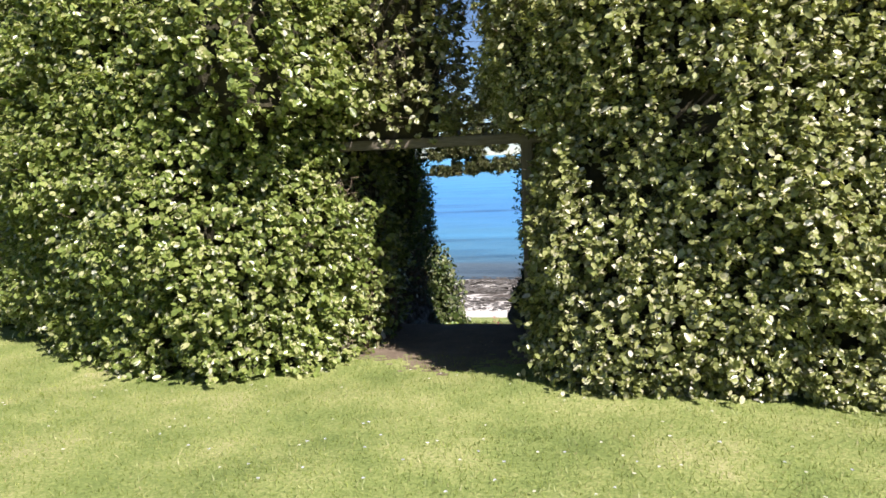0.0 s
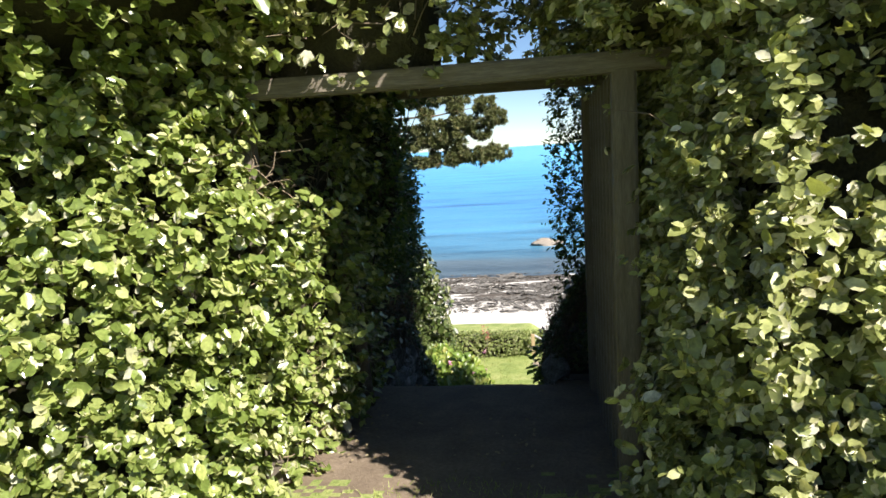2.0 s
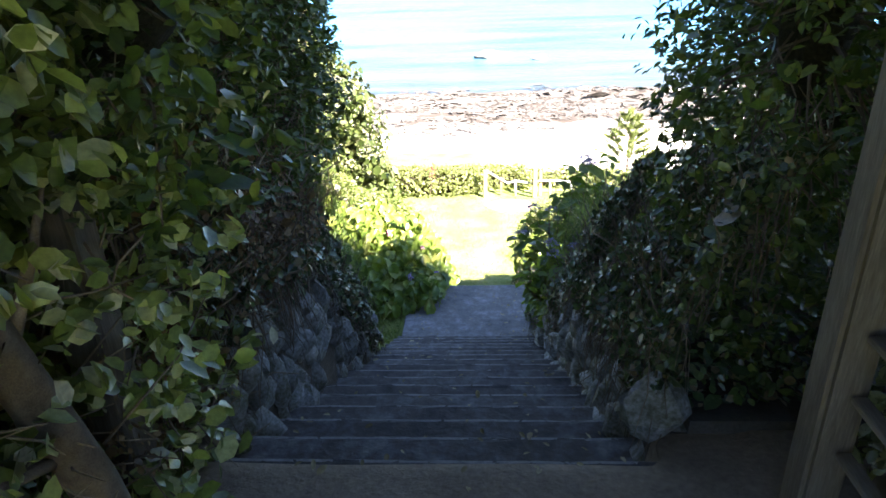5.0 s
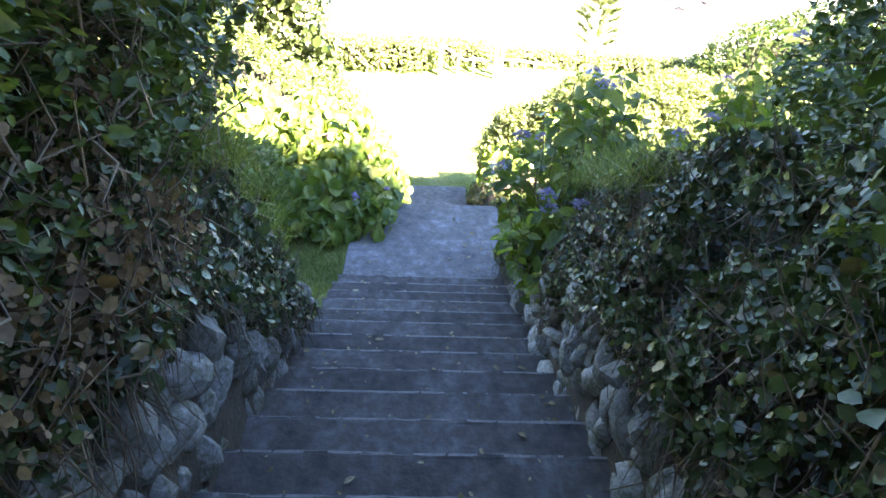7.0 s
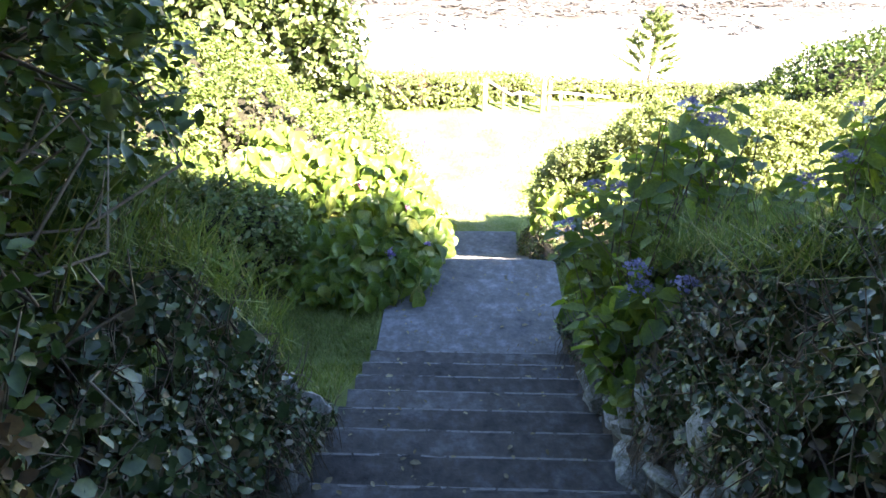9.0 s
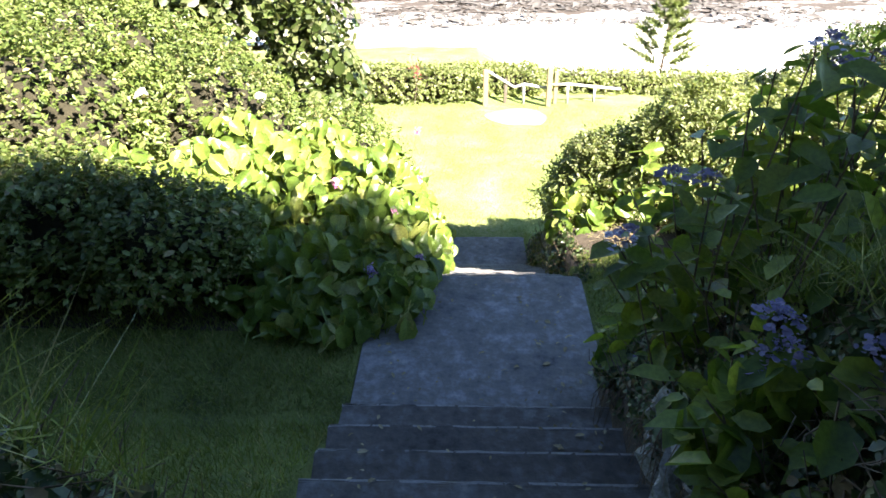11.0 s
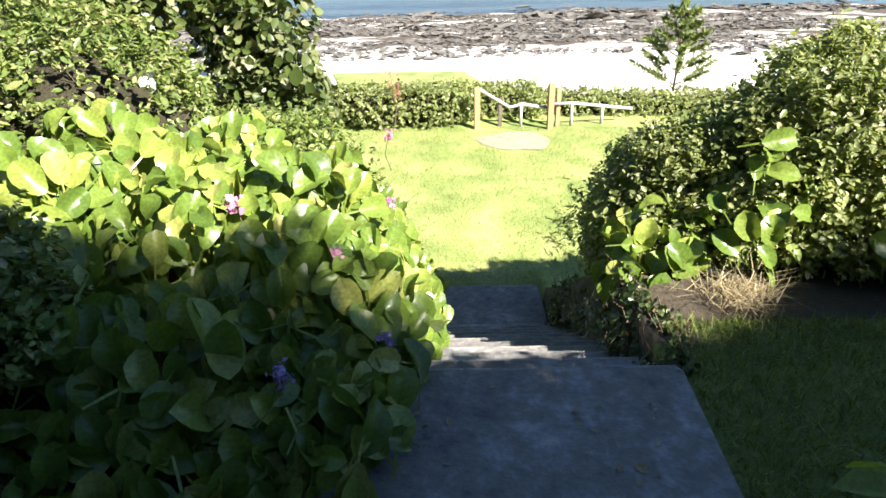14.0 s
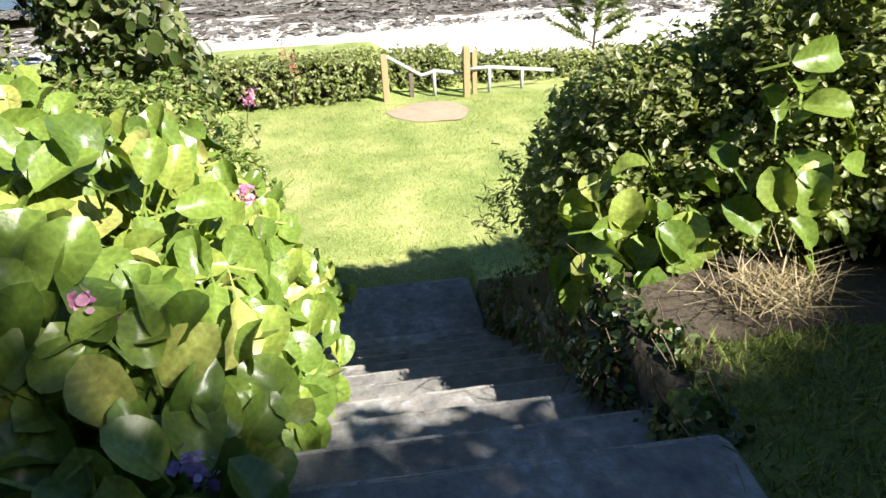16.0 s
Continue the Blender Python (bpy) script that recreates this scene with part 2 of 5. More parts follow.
M_WEED = rough_mat("dry_seaweed", [(0.3, (0.05, 0.047, 0.043)), (0.7, (0.17, 0.16, 0.145))], 4, 0.9, 0.6, 0.03)
M_ROCK = rough_mat("shore_rock", [(0.3, (0.1, 0.085, 0.07)), (0.7, (0.34, 0.3, 0.25))], 2, 0.9, 0.8, 0.05)


def beach_material():
    m, n, l, b = base_mat("shingle_beach", 0.9, 0, 0.2)
    pos = n.new("ShaderNodeNewGeometry")
    sep = n.new("ShaderNodeSeparateXYZ")
    l.new(pos.outputs["Position"], sep.inputs[0])
    weed = noise_node(n, l, 0.55, 9, 0.72, (0.55, 1.5, 1), "World")
    patchy = noise_node(n, l, 0.09, 3, 0.5, (0.5, 1.6, 1), "World")
    # seaweed lies between the dry top of the beach and the water
    zone = n.new("ShaderNodeMapRange")
    zone.inputs[1].default_value, zone.inputs[2].default_value = 44.0, 52.0
    zone.inputs[3].default_value, zone.inputs[4].default_value = -0.22, 0.1
    l.new(sep.outputs[1], zone.inputs[0])
    add = n.new("ShaderNodeMath")
    add.operation = "ADD"
    l.new(weed.outputs[0], add.inputs[0])
    l.new(zone.outputs[0], add.inputs[1])
    add2 = n.new("ShaderNodeMath")
    add2.operation = "MULTIPLY_ADD"
    l.new(patchy.outputs[0], add2.inputs[0])
    add2.inputs[1].default_value = 0.35
    l.new(add.outputs[0], add2.inputs[2])
    r = ramp_node(n, [(0.70, (0, 0, 0)), (0.75, (1, 1, 1))])
    l.new(add2.outputs[0], r.inputs[0])
    grit = noise_node(n, l, 9, 6, 0.7, None, "World")
    sand = ramp_node(n, [(0.3, (0.5, 0.47, 0.42)), (0.7, (0.78, 0.75, 0.7))])
    l.new(grit.outputs[0], sand.inputs[0])
    dark = ramp_node(n, [(0.3, (0.035, 0.03, 0.025)), (0.7, (0.13, 0.11, 0.09))])
    l.new(grit.outputs[0], dark.inputs[0])
    l.new(mix_node(n, l, r.outputs[0], sand.outputs[0], dark.outputs[0]), b.inputs["Base Color"])
    bump_to(n, l, b, grit.outputs[0], 0.7, 0.05)
    return m


def sea_material():
    m, n, l, b = base_mat("sea_water", 0.3, 0, 0.25)
    pos = n.new("ShaderNodeNewGeometry")
    sep = n.new("ShaderNodeSeparateXYZ")
    l.new(pos.outputs["Position"], sep.inputs[0])
    wob = noise_node(n, l, 0.05, 5, 0.6, (0.4, 1.6, 1), "World")
    mul = n.new("ShaderNodeMath")
    mul.operation = "MULTIPLY_ADD"
    mul.inputs[1].default_value = 60
    l.new(wob.outputs[0], mul.inputs[0])
    l.new(sep.outputs[1], mul.inputs[2])
    mr = n.new("ShaderNodeMapRange")
    mr.inputs[1].default_value, mr.inputs[2].default_value = 95, 600
    l.new(mul.outputs[0], mr.inputs[0])
    # Far stops are paler: the sky's reflection near the horizon is in the colour.
    r = ramp_node(n, [(0.0, (0.07, 0.1, 0.12)), (0.03, (0.06, 0.17, 0.26)), (0.08, (0.06, 0.24, 0.42)), (0.14, (0.05, 0.22, 0.48)), (0.35, (0.06, 0.3, 0.62)), (1.0, (0.12, 0.44, 0.72))])
    l.new(mr.outputs[0], r.inputs[0])
    streak = noise_node(n, l, 0.12, 6, 0.65, (0.25, 1.5, 1), "World")
    shade = ramp_node(n, [(0.36, (0.45, 0.5, 0.55)), (0.5, (0.95, 0.95, 0.95)), (0.7, (1.25, 1.2, 1.15))])
    l.new(streak.outputs[0], shade.inputs[0])
    mixer = n.new("ShaderNodeMix")
    mixer.data_type, mixer.blend_type = "RGBA", "MULTIPLY"
    mixer.inputs[0].default_value = 1.0
    l.new(r.outputs[0], mixer.inputs[6])
    l.new(shade.outputs[0], mixer.inputs[7])
    l.new(mixer.outputs[2], b.inputs["Base Color"])
    w1 = noise_node(n, l, 0.9, 5, 0.6, (0.5, 1.6, 1), "World")
    bump_to(n, l, b, w1.outputs[0], 0.5, 0.25)
    return m


M_BEACH, M_SEA = beach_material(), sea_material()


# ---- mesh helpers ----
def finish(name, me, mats, parent=None, label="", smooth=False):
    for m in mats if isinstance(mats, (list, tuple)) else [mats]:
        me.materials.append(m)
    if smooth:
        me.polygons.foreach_set("use_smooth", [True] * len(me.polygons))
    ob = new(name, me)
    ob.parent = parent
    return tagged(ob, label)


def part(name, bm, material, parent=None, label="", smooth=False):
    me = bpy.data.meshes.new(name)
    bm.to_mesh(me)
    bm.free()
    return finish(name, me, material, parent, label, smooth)


def thing(name, at, label, category, group="", kind=""):
    ob = new(name)
    ob.empty_display_size = 0.1
    ob.matrix_basis = Matrix.Translation(at)
    return tagged(ob, label, category, group, kind)


def raw_mesh(name, co, faces, loops_per):
    """A mesh from arrays of corners and of equal-sided faces."""
    me = bpy.data.meshes.new(name)
    me.vertices.add(len(co))
    me.vertices.foreach_set("co", np.asarray(co, dtype=np.float32).ravel())
    nf = len(faces)
    me.loops.add(nf * loops_per)
    me.loops.foreach_set("vertex_index", np.asarray(faces, dtype=np.int32).ravel())
    me.polygons.add(nf)
    me.polygons.foreach_set("loop_start", np.arange(nf, dtype=np.int32) * loops_per)
    me.update(calc_edges=True)
    return me


def unit(v):
    return v / np.maximum(np.linalg.norm(v, axis=1, keepdims=True), 1e-6)


def leaves(name, at, normal, size, mat, parent, aspect=0.55, tilt=0.6, fold=0.25, label="", spread=0.3, droop=0.0, grow=None):
    """Many small leaves, each a folded oval of four triangles, facing about along normal."""
    n = len(at)
    face = unit(np.asarray(normal) + rng.normal(0, tilt, (n, 3)))
    ref = rng.normal(0, 1, (n, 3)) if grow is None else np.asarray(grow) + rng.normal(0, 0.35, (n, 3))
    ref[:, 2] -= droop
    along = unit(ref - face * np.sum(ref * face, axis=1, keepdims=True))
    side = np.cross(face, along)
    s = size * np.exp(rng.normal(0, spread, n))[:, None]
    shape = [(0, 0, 0), (0.28, 0.42, 1), (0.68, 0.4, 1), (1.0, 0, -0.2), (0.68, -0.4, 1), (0.28, -0.42, 1)]
    co = np.empty((n, 6, 3))
    for k, (u, v, w) in enumerate(shape):
        co[:, k] = at + s * (along * (u - 0.5) + side * v * aspect + face * fold * w * 0.35)
    co = co.reshape(-1, 3)
    idx = np.arange(n)[:, None] * 6
    faces = np.concatenate([idx + np.array([0, 1, 2, 3]), idx + np.array([0, 3, 4, 5])], axis=0)
    if parent is not None:
        co = co - np.array(parent.matrix_basis.translation)
    ob = finish(name, raw_mesh(name, co, faces, 4), mat, parent, label)
    tagged(ob, kind="stuff")
    return ob


def sprigs(at, normal, per, length, up=0.35):
    """Leaves set along short shoots: places, facings and growing directions for leaves()."""
    n = len(at)
    axis = unit(np.asarray(normal) + rng.normal(0, 0.55, (n, 3)) + np.array([0, 0, up]))
    f = rng.uniform(0.15, 1.0, (n, per))
    ln = length * np.exp(rng.normal(0, 0.35, n))[:, None, None]
    out = rng.normal(0, 1, (n, per, 3))
    out /= np.linalg.norm(out, axis=2, keepdims=True)
    q = at[:, None] + axis[:, None] * f[:, :, None] * ln + out * 0.02
    g = out + axis[:, None] * 0.8
    face = axis[:, None] * 0.7 + np.array([0, 0, 0.5]) + rng.normal(0, 0.5, (n, per, 3))
    return q.reshape(-1, 3), face.reshape(-1, 3), g.reshape(-1, 3)


def blades(name, at, height, mat, parent=None, lean=0.5, width=0.004, label=""):
    n = len(at)
    a = rng.uniform(0, 2 * math.pi, n)
    side = np.stack([np.cos(a), np.sin(a), np.zeros(n)], 1) * width
    h = (height * rng.uniform(0.5, 1.3, n))[:, None]
    up = np.concatenate([rng.normal(0, lean, (n, 2)), np.ones((n, 1))], 1) * h
    co = np.stack([at - side, at + side, at + up], 1).reshape(-1, 3)
    if parent is not None:
        co = co - np.array(parent.matrix_basis.translation)
    return tagged(finish(name, raw_mesh(name, co, np.arange(3 * n).reshape(-1, 3), 3), mat, parent, label), kind="stuff")


def twigs(name, starts, ends, r0, r1, mat, parent, label="", bend=0.08):
    """Tapered three-sided twigs from start to end with one bend."""
    n = len(starts)
    mid = (starts + ends) / 2 + rng.normal(0, 1, (n, 3)) * bend * np.linalg.norm(ends - starts, axis=1, keepdims=True)
    d = unit(ends - starts)
    u = unit(np.cross(d, rng.normal(0, 1, (n, 3))))
    v = np.cross(d, u)
    co = np.empty((n, 9, 3))
    for k, (c, r) in enumerate(((starts, r0), (mid, (r0 + r1) / 2), (ends, r1))):
        for j in range(3):
            ang = 2 * math.pi * j / 3
            co[:, 3 * k + j] = c + (u * math.cos(ang) + v * math.sin(ang)) * r
    co = co.reshape(-1, 3)
    if parent is not None:
        co = co - np.array(parent.matrix_basis.translation)
    idx = np.arange(n)[:, None] * 9
    f = [idx + np.array([a + j, a + (j + 1) % 3, a + 3 + (j + 1) % 3, a + 3 + j]) for a in (0, 3) for j in range(3)]
    return tagged(finish(name, raw_mesh(name, co, np.concatenate(f), 4), mat, parent, label), kind="stuff" if n > 1 else "")


def box_bm(sx, sy, sz, at=(0, 0, 0), bevel=0.0, seg=1):
    bm = bmesh.new()
    bmesh.ops.create_cube(bm, size=1, matrix=Matrix.Translation(at) @ Matrix.Diagonal((sx, sy, sz, 1)))
    if bevel:
        bmesh.ops.bevel(bm, geom=bm.edges[:], offset=bevel, segments=seg, affect="EDGES")
    return bm


def bumpy(p, scale, amp):
    """Smooth noise offset for an array of places."""
    return np.array([noise.noise(Vector(q) * scale) for q in p]) * amp


def tube_mesh(name, pts, radii, sides=8):
    """A tapered tube along a line of places."""
    pts = [Vector(p) for p in pts]
    co, faces = [], []
    for k, p in enumerate(pts):
        d = (pts[min(k + 1, len(pts) - 1)] - pts[max(k - 1, 0)]).normalized()
        u = d.orthogonal().normalized()
        v = d.cross(u)
        for j in range(sides):
            a = 2 * math.pi * j / sides
            co.append(p + (u * math.cos(a) + v * math.sin(a)) * radii[k])
    for k in range(len(pts) - 1):
        for j in range(sides):
            faces.append((k * sides + j, k * sides + (j + 1) % sides, (k + 1) * sides + (j + 1) % sides, (k + 1) * sides + j))
    faces += [tuple(range(sides))[::-1], tuple(range((len(pts) - 1) * sides, len(pts) * sides))]
    me = bpy.data.meshes.new(name)
    me.from_pydata([tuple(c) for c in co], [], faces)
    return me


# ---- ground ----
LEFT_Y, LEFT_Z = [-40, -6, 9.1, 11.0, 12.3, 14.1, 15.9, 17.5, 19.5, 20.2, 27, 30, 33, 37, 42, 66.5, 130], [1.5, 0.53, -0.8, -0.95, -2.35, -3.64, -3.68, -3.8, -5.7, -5.95, -6.45, -6.3, -6.72, -9.0, -9.4, -11.1, -14]
RIGHT_Y, RIGHT_Z = [-40, -6, 9.1, 11.4, 13.0, 14.6, 16.8, 19.5, 20.2, 27, 30, 36, 42, 66.5, 130], [1.5, 0.53, -0.8, -1.0, -1.9, -3.64, -3.78, -5.7, -5.95, -6.5, -7.0, -9.0, -9.4, -11.1, -14]
MID_Y, MID_Z = [-40, -6, 9.0, 9.05, 14.2, 15.7, 18.9, 19.9, 20.2, 27, 30, 36, 42, 66.5, 130], [1.5, 0.53, -0.79, -1.1, -3.95, -3.95, -6.2, -6.2, -5.95, -6.5, -7.0, -9.0, -9.4, -11.1, -14]
STAIR_L, STAIR_R = -2.42, -0.74
SEA_Z = -11.0


def ground_z(x, y):
    """Height of the ground: lawn, banks beside the steps, lower lawn, beach."""
    x, y = np.asarray(x, float), np.asarray(y, float)
    w = np.where(y > 20.2, np.clip((x + 1.4) / 2.0, 0, 1), np.where(x < -1.6, 0.0, 1.0))
    z = (1 - w) * np.interp(y, LEFT_Y, LEFT_Z) + w * np.interp(y, RIGHT_Y, RIGHT_Z)
    cut = (y > 9.2) & (y < 14.3)
    right = np.interp(y, [9.2, 11.0, 12.6, 13.4, 14.3], [-0.8, -1.35, -2.2, -2.75, -3.5]) + np.maximum(0, x + 0.74) * 1.1
    left = np.interp(y, [9.2, 10.8, 12.2, 12.5, 14.3], [-0.8, -1.1, -2.1, -2.6, -3.6]) + np.maximum(0, -2.42 - x) * 1.1
    z = np.where(cut, np.where(x < -1.6, np.minimum(z, left), np.minimum(z, right)), z)
    inside = (x > STAIR_L + 0.03) & (x < STAIR_R - 0.03) & (y > 9.0) & (y < 20.0)
    return np.where(inside, np.interp(y, MID_Y, MID_Z), z)


def make_ground():
    xs = np.concatenate([[-900, -300, -100, -50, -25], np.arange(-16, -3.6, 0.35), np.arange(-3.5, -2.45, 0.06), [-2.43, -2.37], np.arange(-2.31, -0.81, 0.06), [-0.79, -0.73], np.arange(-0.67, 0.7, 0.06), np.arange(0.8, 12, 0.35), [16, 25, 50, 100, 300, 900]])
    ys = np.concatenate([[-400, -100, -40, -20], np.arange(-8, 5.4, 0.35), np.arange(5.45, 8.95, 0.05), [8.98, 9.06], np.arange(9.2, 30, 0.2), np.arange(30, 60, 0.8), np.arange(60, 140, 4)])
    gx, gy = np.meshgrid(xs, ys)
    gz = ground_z(gx, gy)
    p = np.stack([gx.ravel(), gy.ravel(), gz.ravel()], 1)
    calm = np.where((p[:, 0] > -2.9) & (p[:, 0] < -0.4) & (p[:, 1] > 9) & (p[:, 1] < 20.5), 0.0, 1.0)
    p[:, 2] += (bumpy(p, 0.9, 0.05) + bumpy(p, 0.25, 0.06)) * calm
    nx = len(xs)
    i, j = np.meshgrid(np.arange(len(ys) - 1), np.arange(nx - 1), indexing="ij")
    a = (i * nx + j).ravel()
    faces = np.stack([a, a + 1, a + nx + 1, a + nx], 1)
    me = raw_mesh("ground", p, faces, 4)
    mid = p[faces].mean(axis=1)
    x, y = mid[:, 0], mid[:, 1]
    kind = np.zeros(len(faces), dtype=np.int32)
    ragged = np.array([noise.noise(Vector((a * 2.2, b * 2.2, 1.0))) + 0.6 * noise.noise(Vector((a * 7, b * 7, 4.0))) if b > 5 and b < 9 and abs(a + 1.2) < 3 else 0.0 for a, b in zip(x, y)])
    path = (y > 6.25 + np.random.default_rng(5).normal(0, 0.09, len(y)) + 0.45 * ragged + 0.6 * np.abs(x + 1.3)) & (y < 9.2) & (x > -2.8) & (x < 0.2)
    beds = ((y > 9.2) & (y < 19.5)) & ~((x < -2.4) & (x > -7) & (y > 11.8) & (y < 14.9)) & ~((x > -0.8) & (y > 14.3) & (y < np.where(x < 1.2, 16.15, 16.5)))
    beds |= (x > -0.8) & (x < -0.5) & (y > 15.9) & (y < 19.2)
    kind[path] = 1
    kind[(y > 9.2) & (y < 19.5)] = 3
    kind[beds] = 4
    kind[(y > np.where(x < 0, 36.5, 33.0)) | (y < -60)] = 2
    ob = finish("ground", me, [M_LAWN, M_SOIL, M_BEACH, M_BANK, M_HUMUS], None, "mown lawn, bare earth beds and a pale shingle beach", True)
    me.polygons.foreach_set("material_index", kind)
    return tagged(ob, category="ground", kind="structure")


make_ground()
sea = part("water", box_bm(6000, 3000, 0.02, (0, 1500 + 60, SEA_Z - 0.01)), M_SEA, None, "calm clear blue sea water with light ripples")
tagged(sea, category="sea", kind="structure")


# ---- steps ----
NOSE_Y, NOSE_Z, TREAD, RISE = 9.033, -0.786, 0.318, 0.1685


def slab(name, parent, x0, x1, y0, y1, top, thick, seed, mat=None):
    """A cast concrete slab with a worn, uneven edge."""
    nx, ys = 14, [0, 0.5, 0.93, 1.0] if y1 - y0 < 0.6 else [0, 0.4, 0.985, 1.0]
    ny = len(ys) - 1
    rnd = random.Random(seed)
    bm = bmesh.new()
    rows = []
    for j in range(ny + 1):
        row = []
        for i in range(nx + 1):
            e = rnd.uniform(-0.008, 0.006) if j == ny else 0
            row.append(bm.verts.new((x0 + (x1 - x0) * i / nx + (rnd.uniform(-0.02, 0.02) if i in (0, nx) else 0), y0 + (y1 - y0) * ys[j] + e, top + rnd.uniform(-0.004, 0.003))))
        rows.append(row)
    for j in range(ny):
        for i in range(nx):
            bm.faces.new((rows[j][i], rows[j][i + 1], rows[j + 1][i + 1], rows[j + 1][i]))
    top_faces = bm.faces[:]
    r = bmesh.ops.extrude_face_region(bm, geom=top_faces)
    for v in [g for g in r["geom"] if isinstance(g, bmesh.types.BMVert)]:
        v.co.z = top - thick
    bmesh.ops.recalc_face_normals(bm, faces=bm.faces)
    edge = [e for e in bm.edges if all(abs(v.co.z - top) < 0.03 for v in e.verts) and all(v.co.y > y1 - 0.03 for v in e.verts)]
    bmesh.ops.bevel(bm, geom=edge, offset=0.014, segments=2, affect="EDGES")
    for f in bm.faces:
        if f.calc_center_median().y > y1 - 0.024 and rnd.random() < 0.8:
            f.material_index = 1
    return part(name, bm, [mat or M_CONC, M_EDGE], parent)


stairs_1 = tagged(new("stairs_upper"), "long flight of worn grey concrete garden steps", "stairs", kind="structure")
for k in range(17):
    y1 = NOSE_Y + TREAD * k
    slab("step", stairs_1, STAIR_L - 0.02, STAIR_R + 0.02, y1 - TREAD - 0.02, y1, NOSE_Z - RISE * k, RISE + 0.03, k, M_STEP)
LAND_Z = NOSE_Z - RISE * 17
landing = tagged(slab("landing", None, -2.42, -0.7, NOSE_Y + TREAD * 16 - 0.02, 15.75, LAND_Z, 0.2, 50), "flat worn concrete landing between two flights of steps", "landing", kind="structure")
stairs_2 = tagged(new("stairs_lower"), "steep lower flight of worn concrete steps", "stairs", kind="structure")
T2, R2, N2 = 0.30, 0.195, 10
for k in range(1, N2 + 1):
    y1 = 15.75 + T2 * k
    slab("step", stairs_2, -2.4, -0.66 - 0.02 * k, y1 - T2 - 0.02, y1, LAND_Z - R2 * k, R2 + 0.03, 60 + k)
END_Y, END_Z = 15.75 + T2 * N2, LAND_Z - R2 * (N2 + 1)
tagged(slab("paving", None, -2.2, -0.8, END_Y - 0.02, END_Y + 1.0, END_Z, 0.2, 90), "concrete slab at the foot of the lower steps", "paving", kind="structure")


# ---- hedges and shrubs ----
def loop_points(loop, step):
    """Evenly spaced places and outward normals along a closed line (anticlockwise)."""
    pts = [Vector((*p, 0)) for p in loop]
    out, nor = [], []
    for a, b in zip(pts, pts[1:] + pts[:1]):
        d = b - a
        m = max(1, round(d.length / step))
        for k in range(m):
            out.append(a + d * (k / m))
            nor.append(Vector((d.y, -d.x, 0)).normalized())
    out, nor = np.array(out), np.array(nor)
    for _ in range(3):
        nor = nor + np.roll(nor, 1, 0) + np.roll(nor, -1, 0)
        nor = unit(nor)
        out = (out * 2 + np.roll(out, 1, 0) + np.roll(out, -1, 0)) / 4
    return out, nor


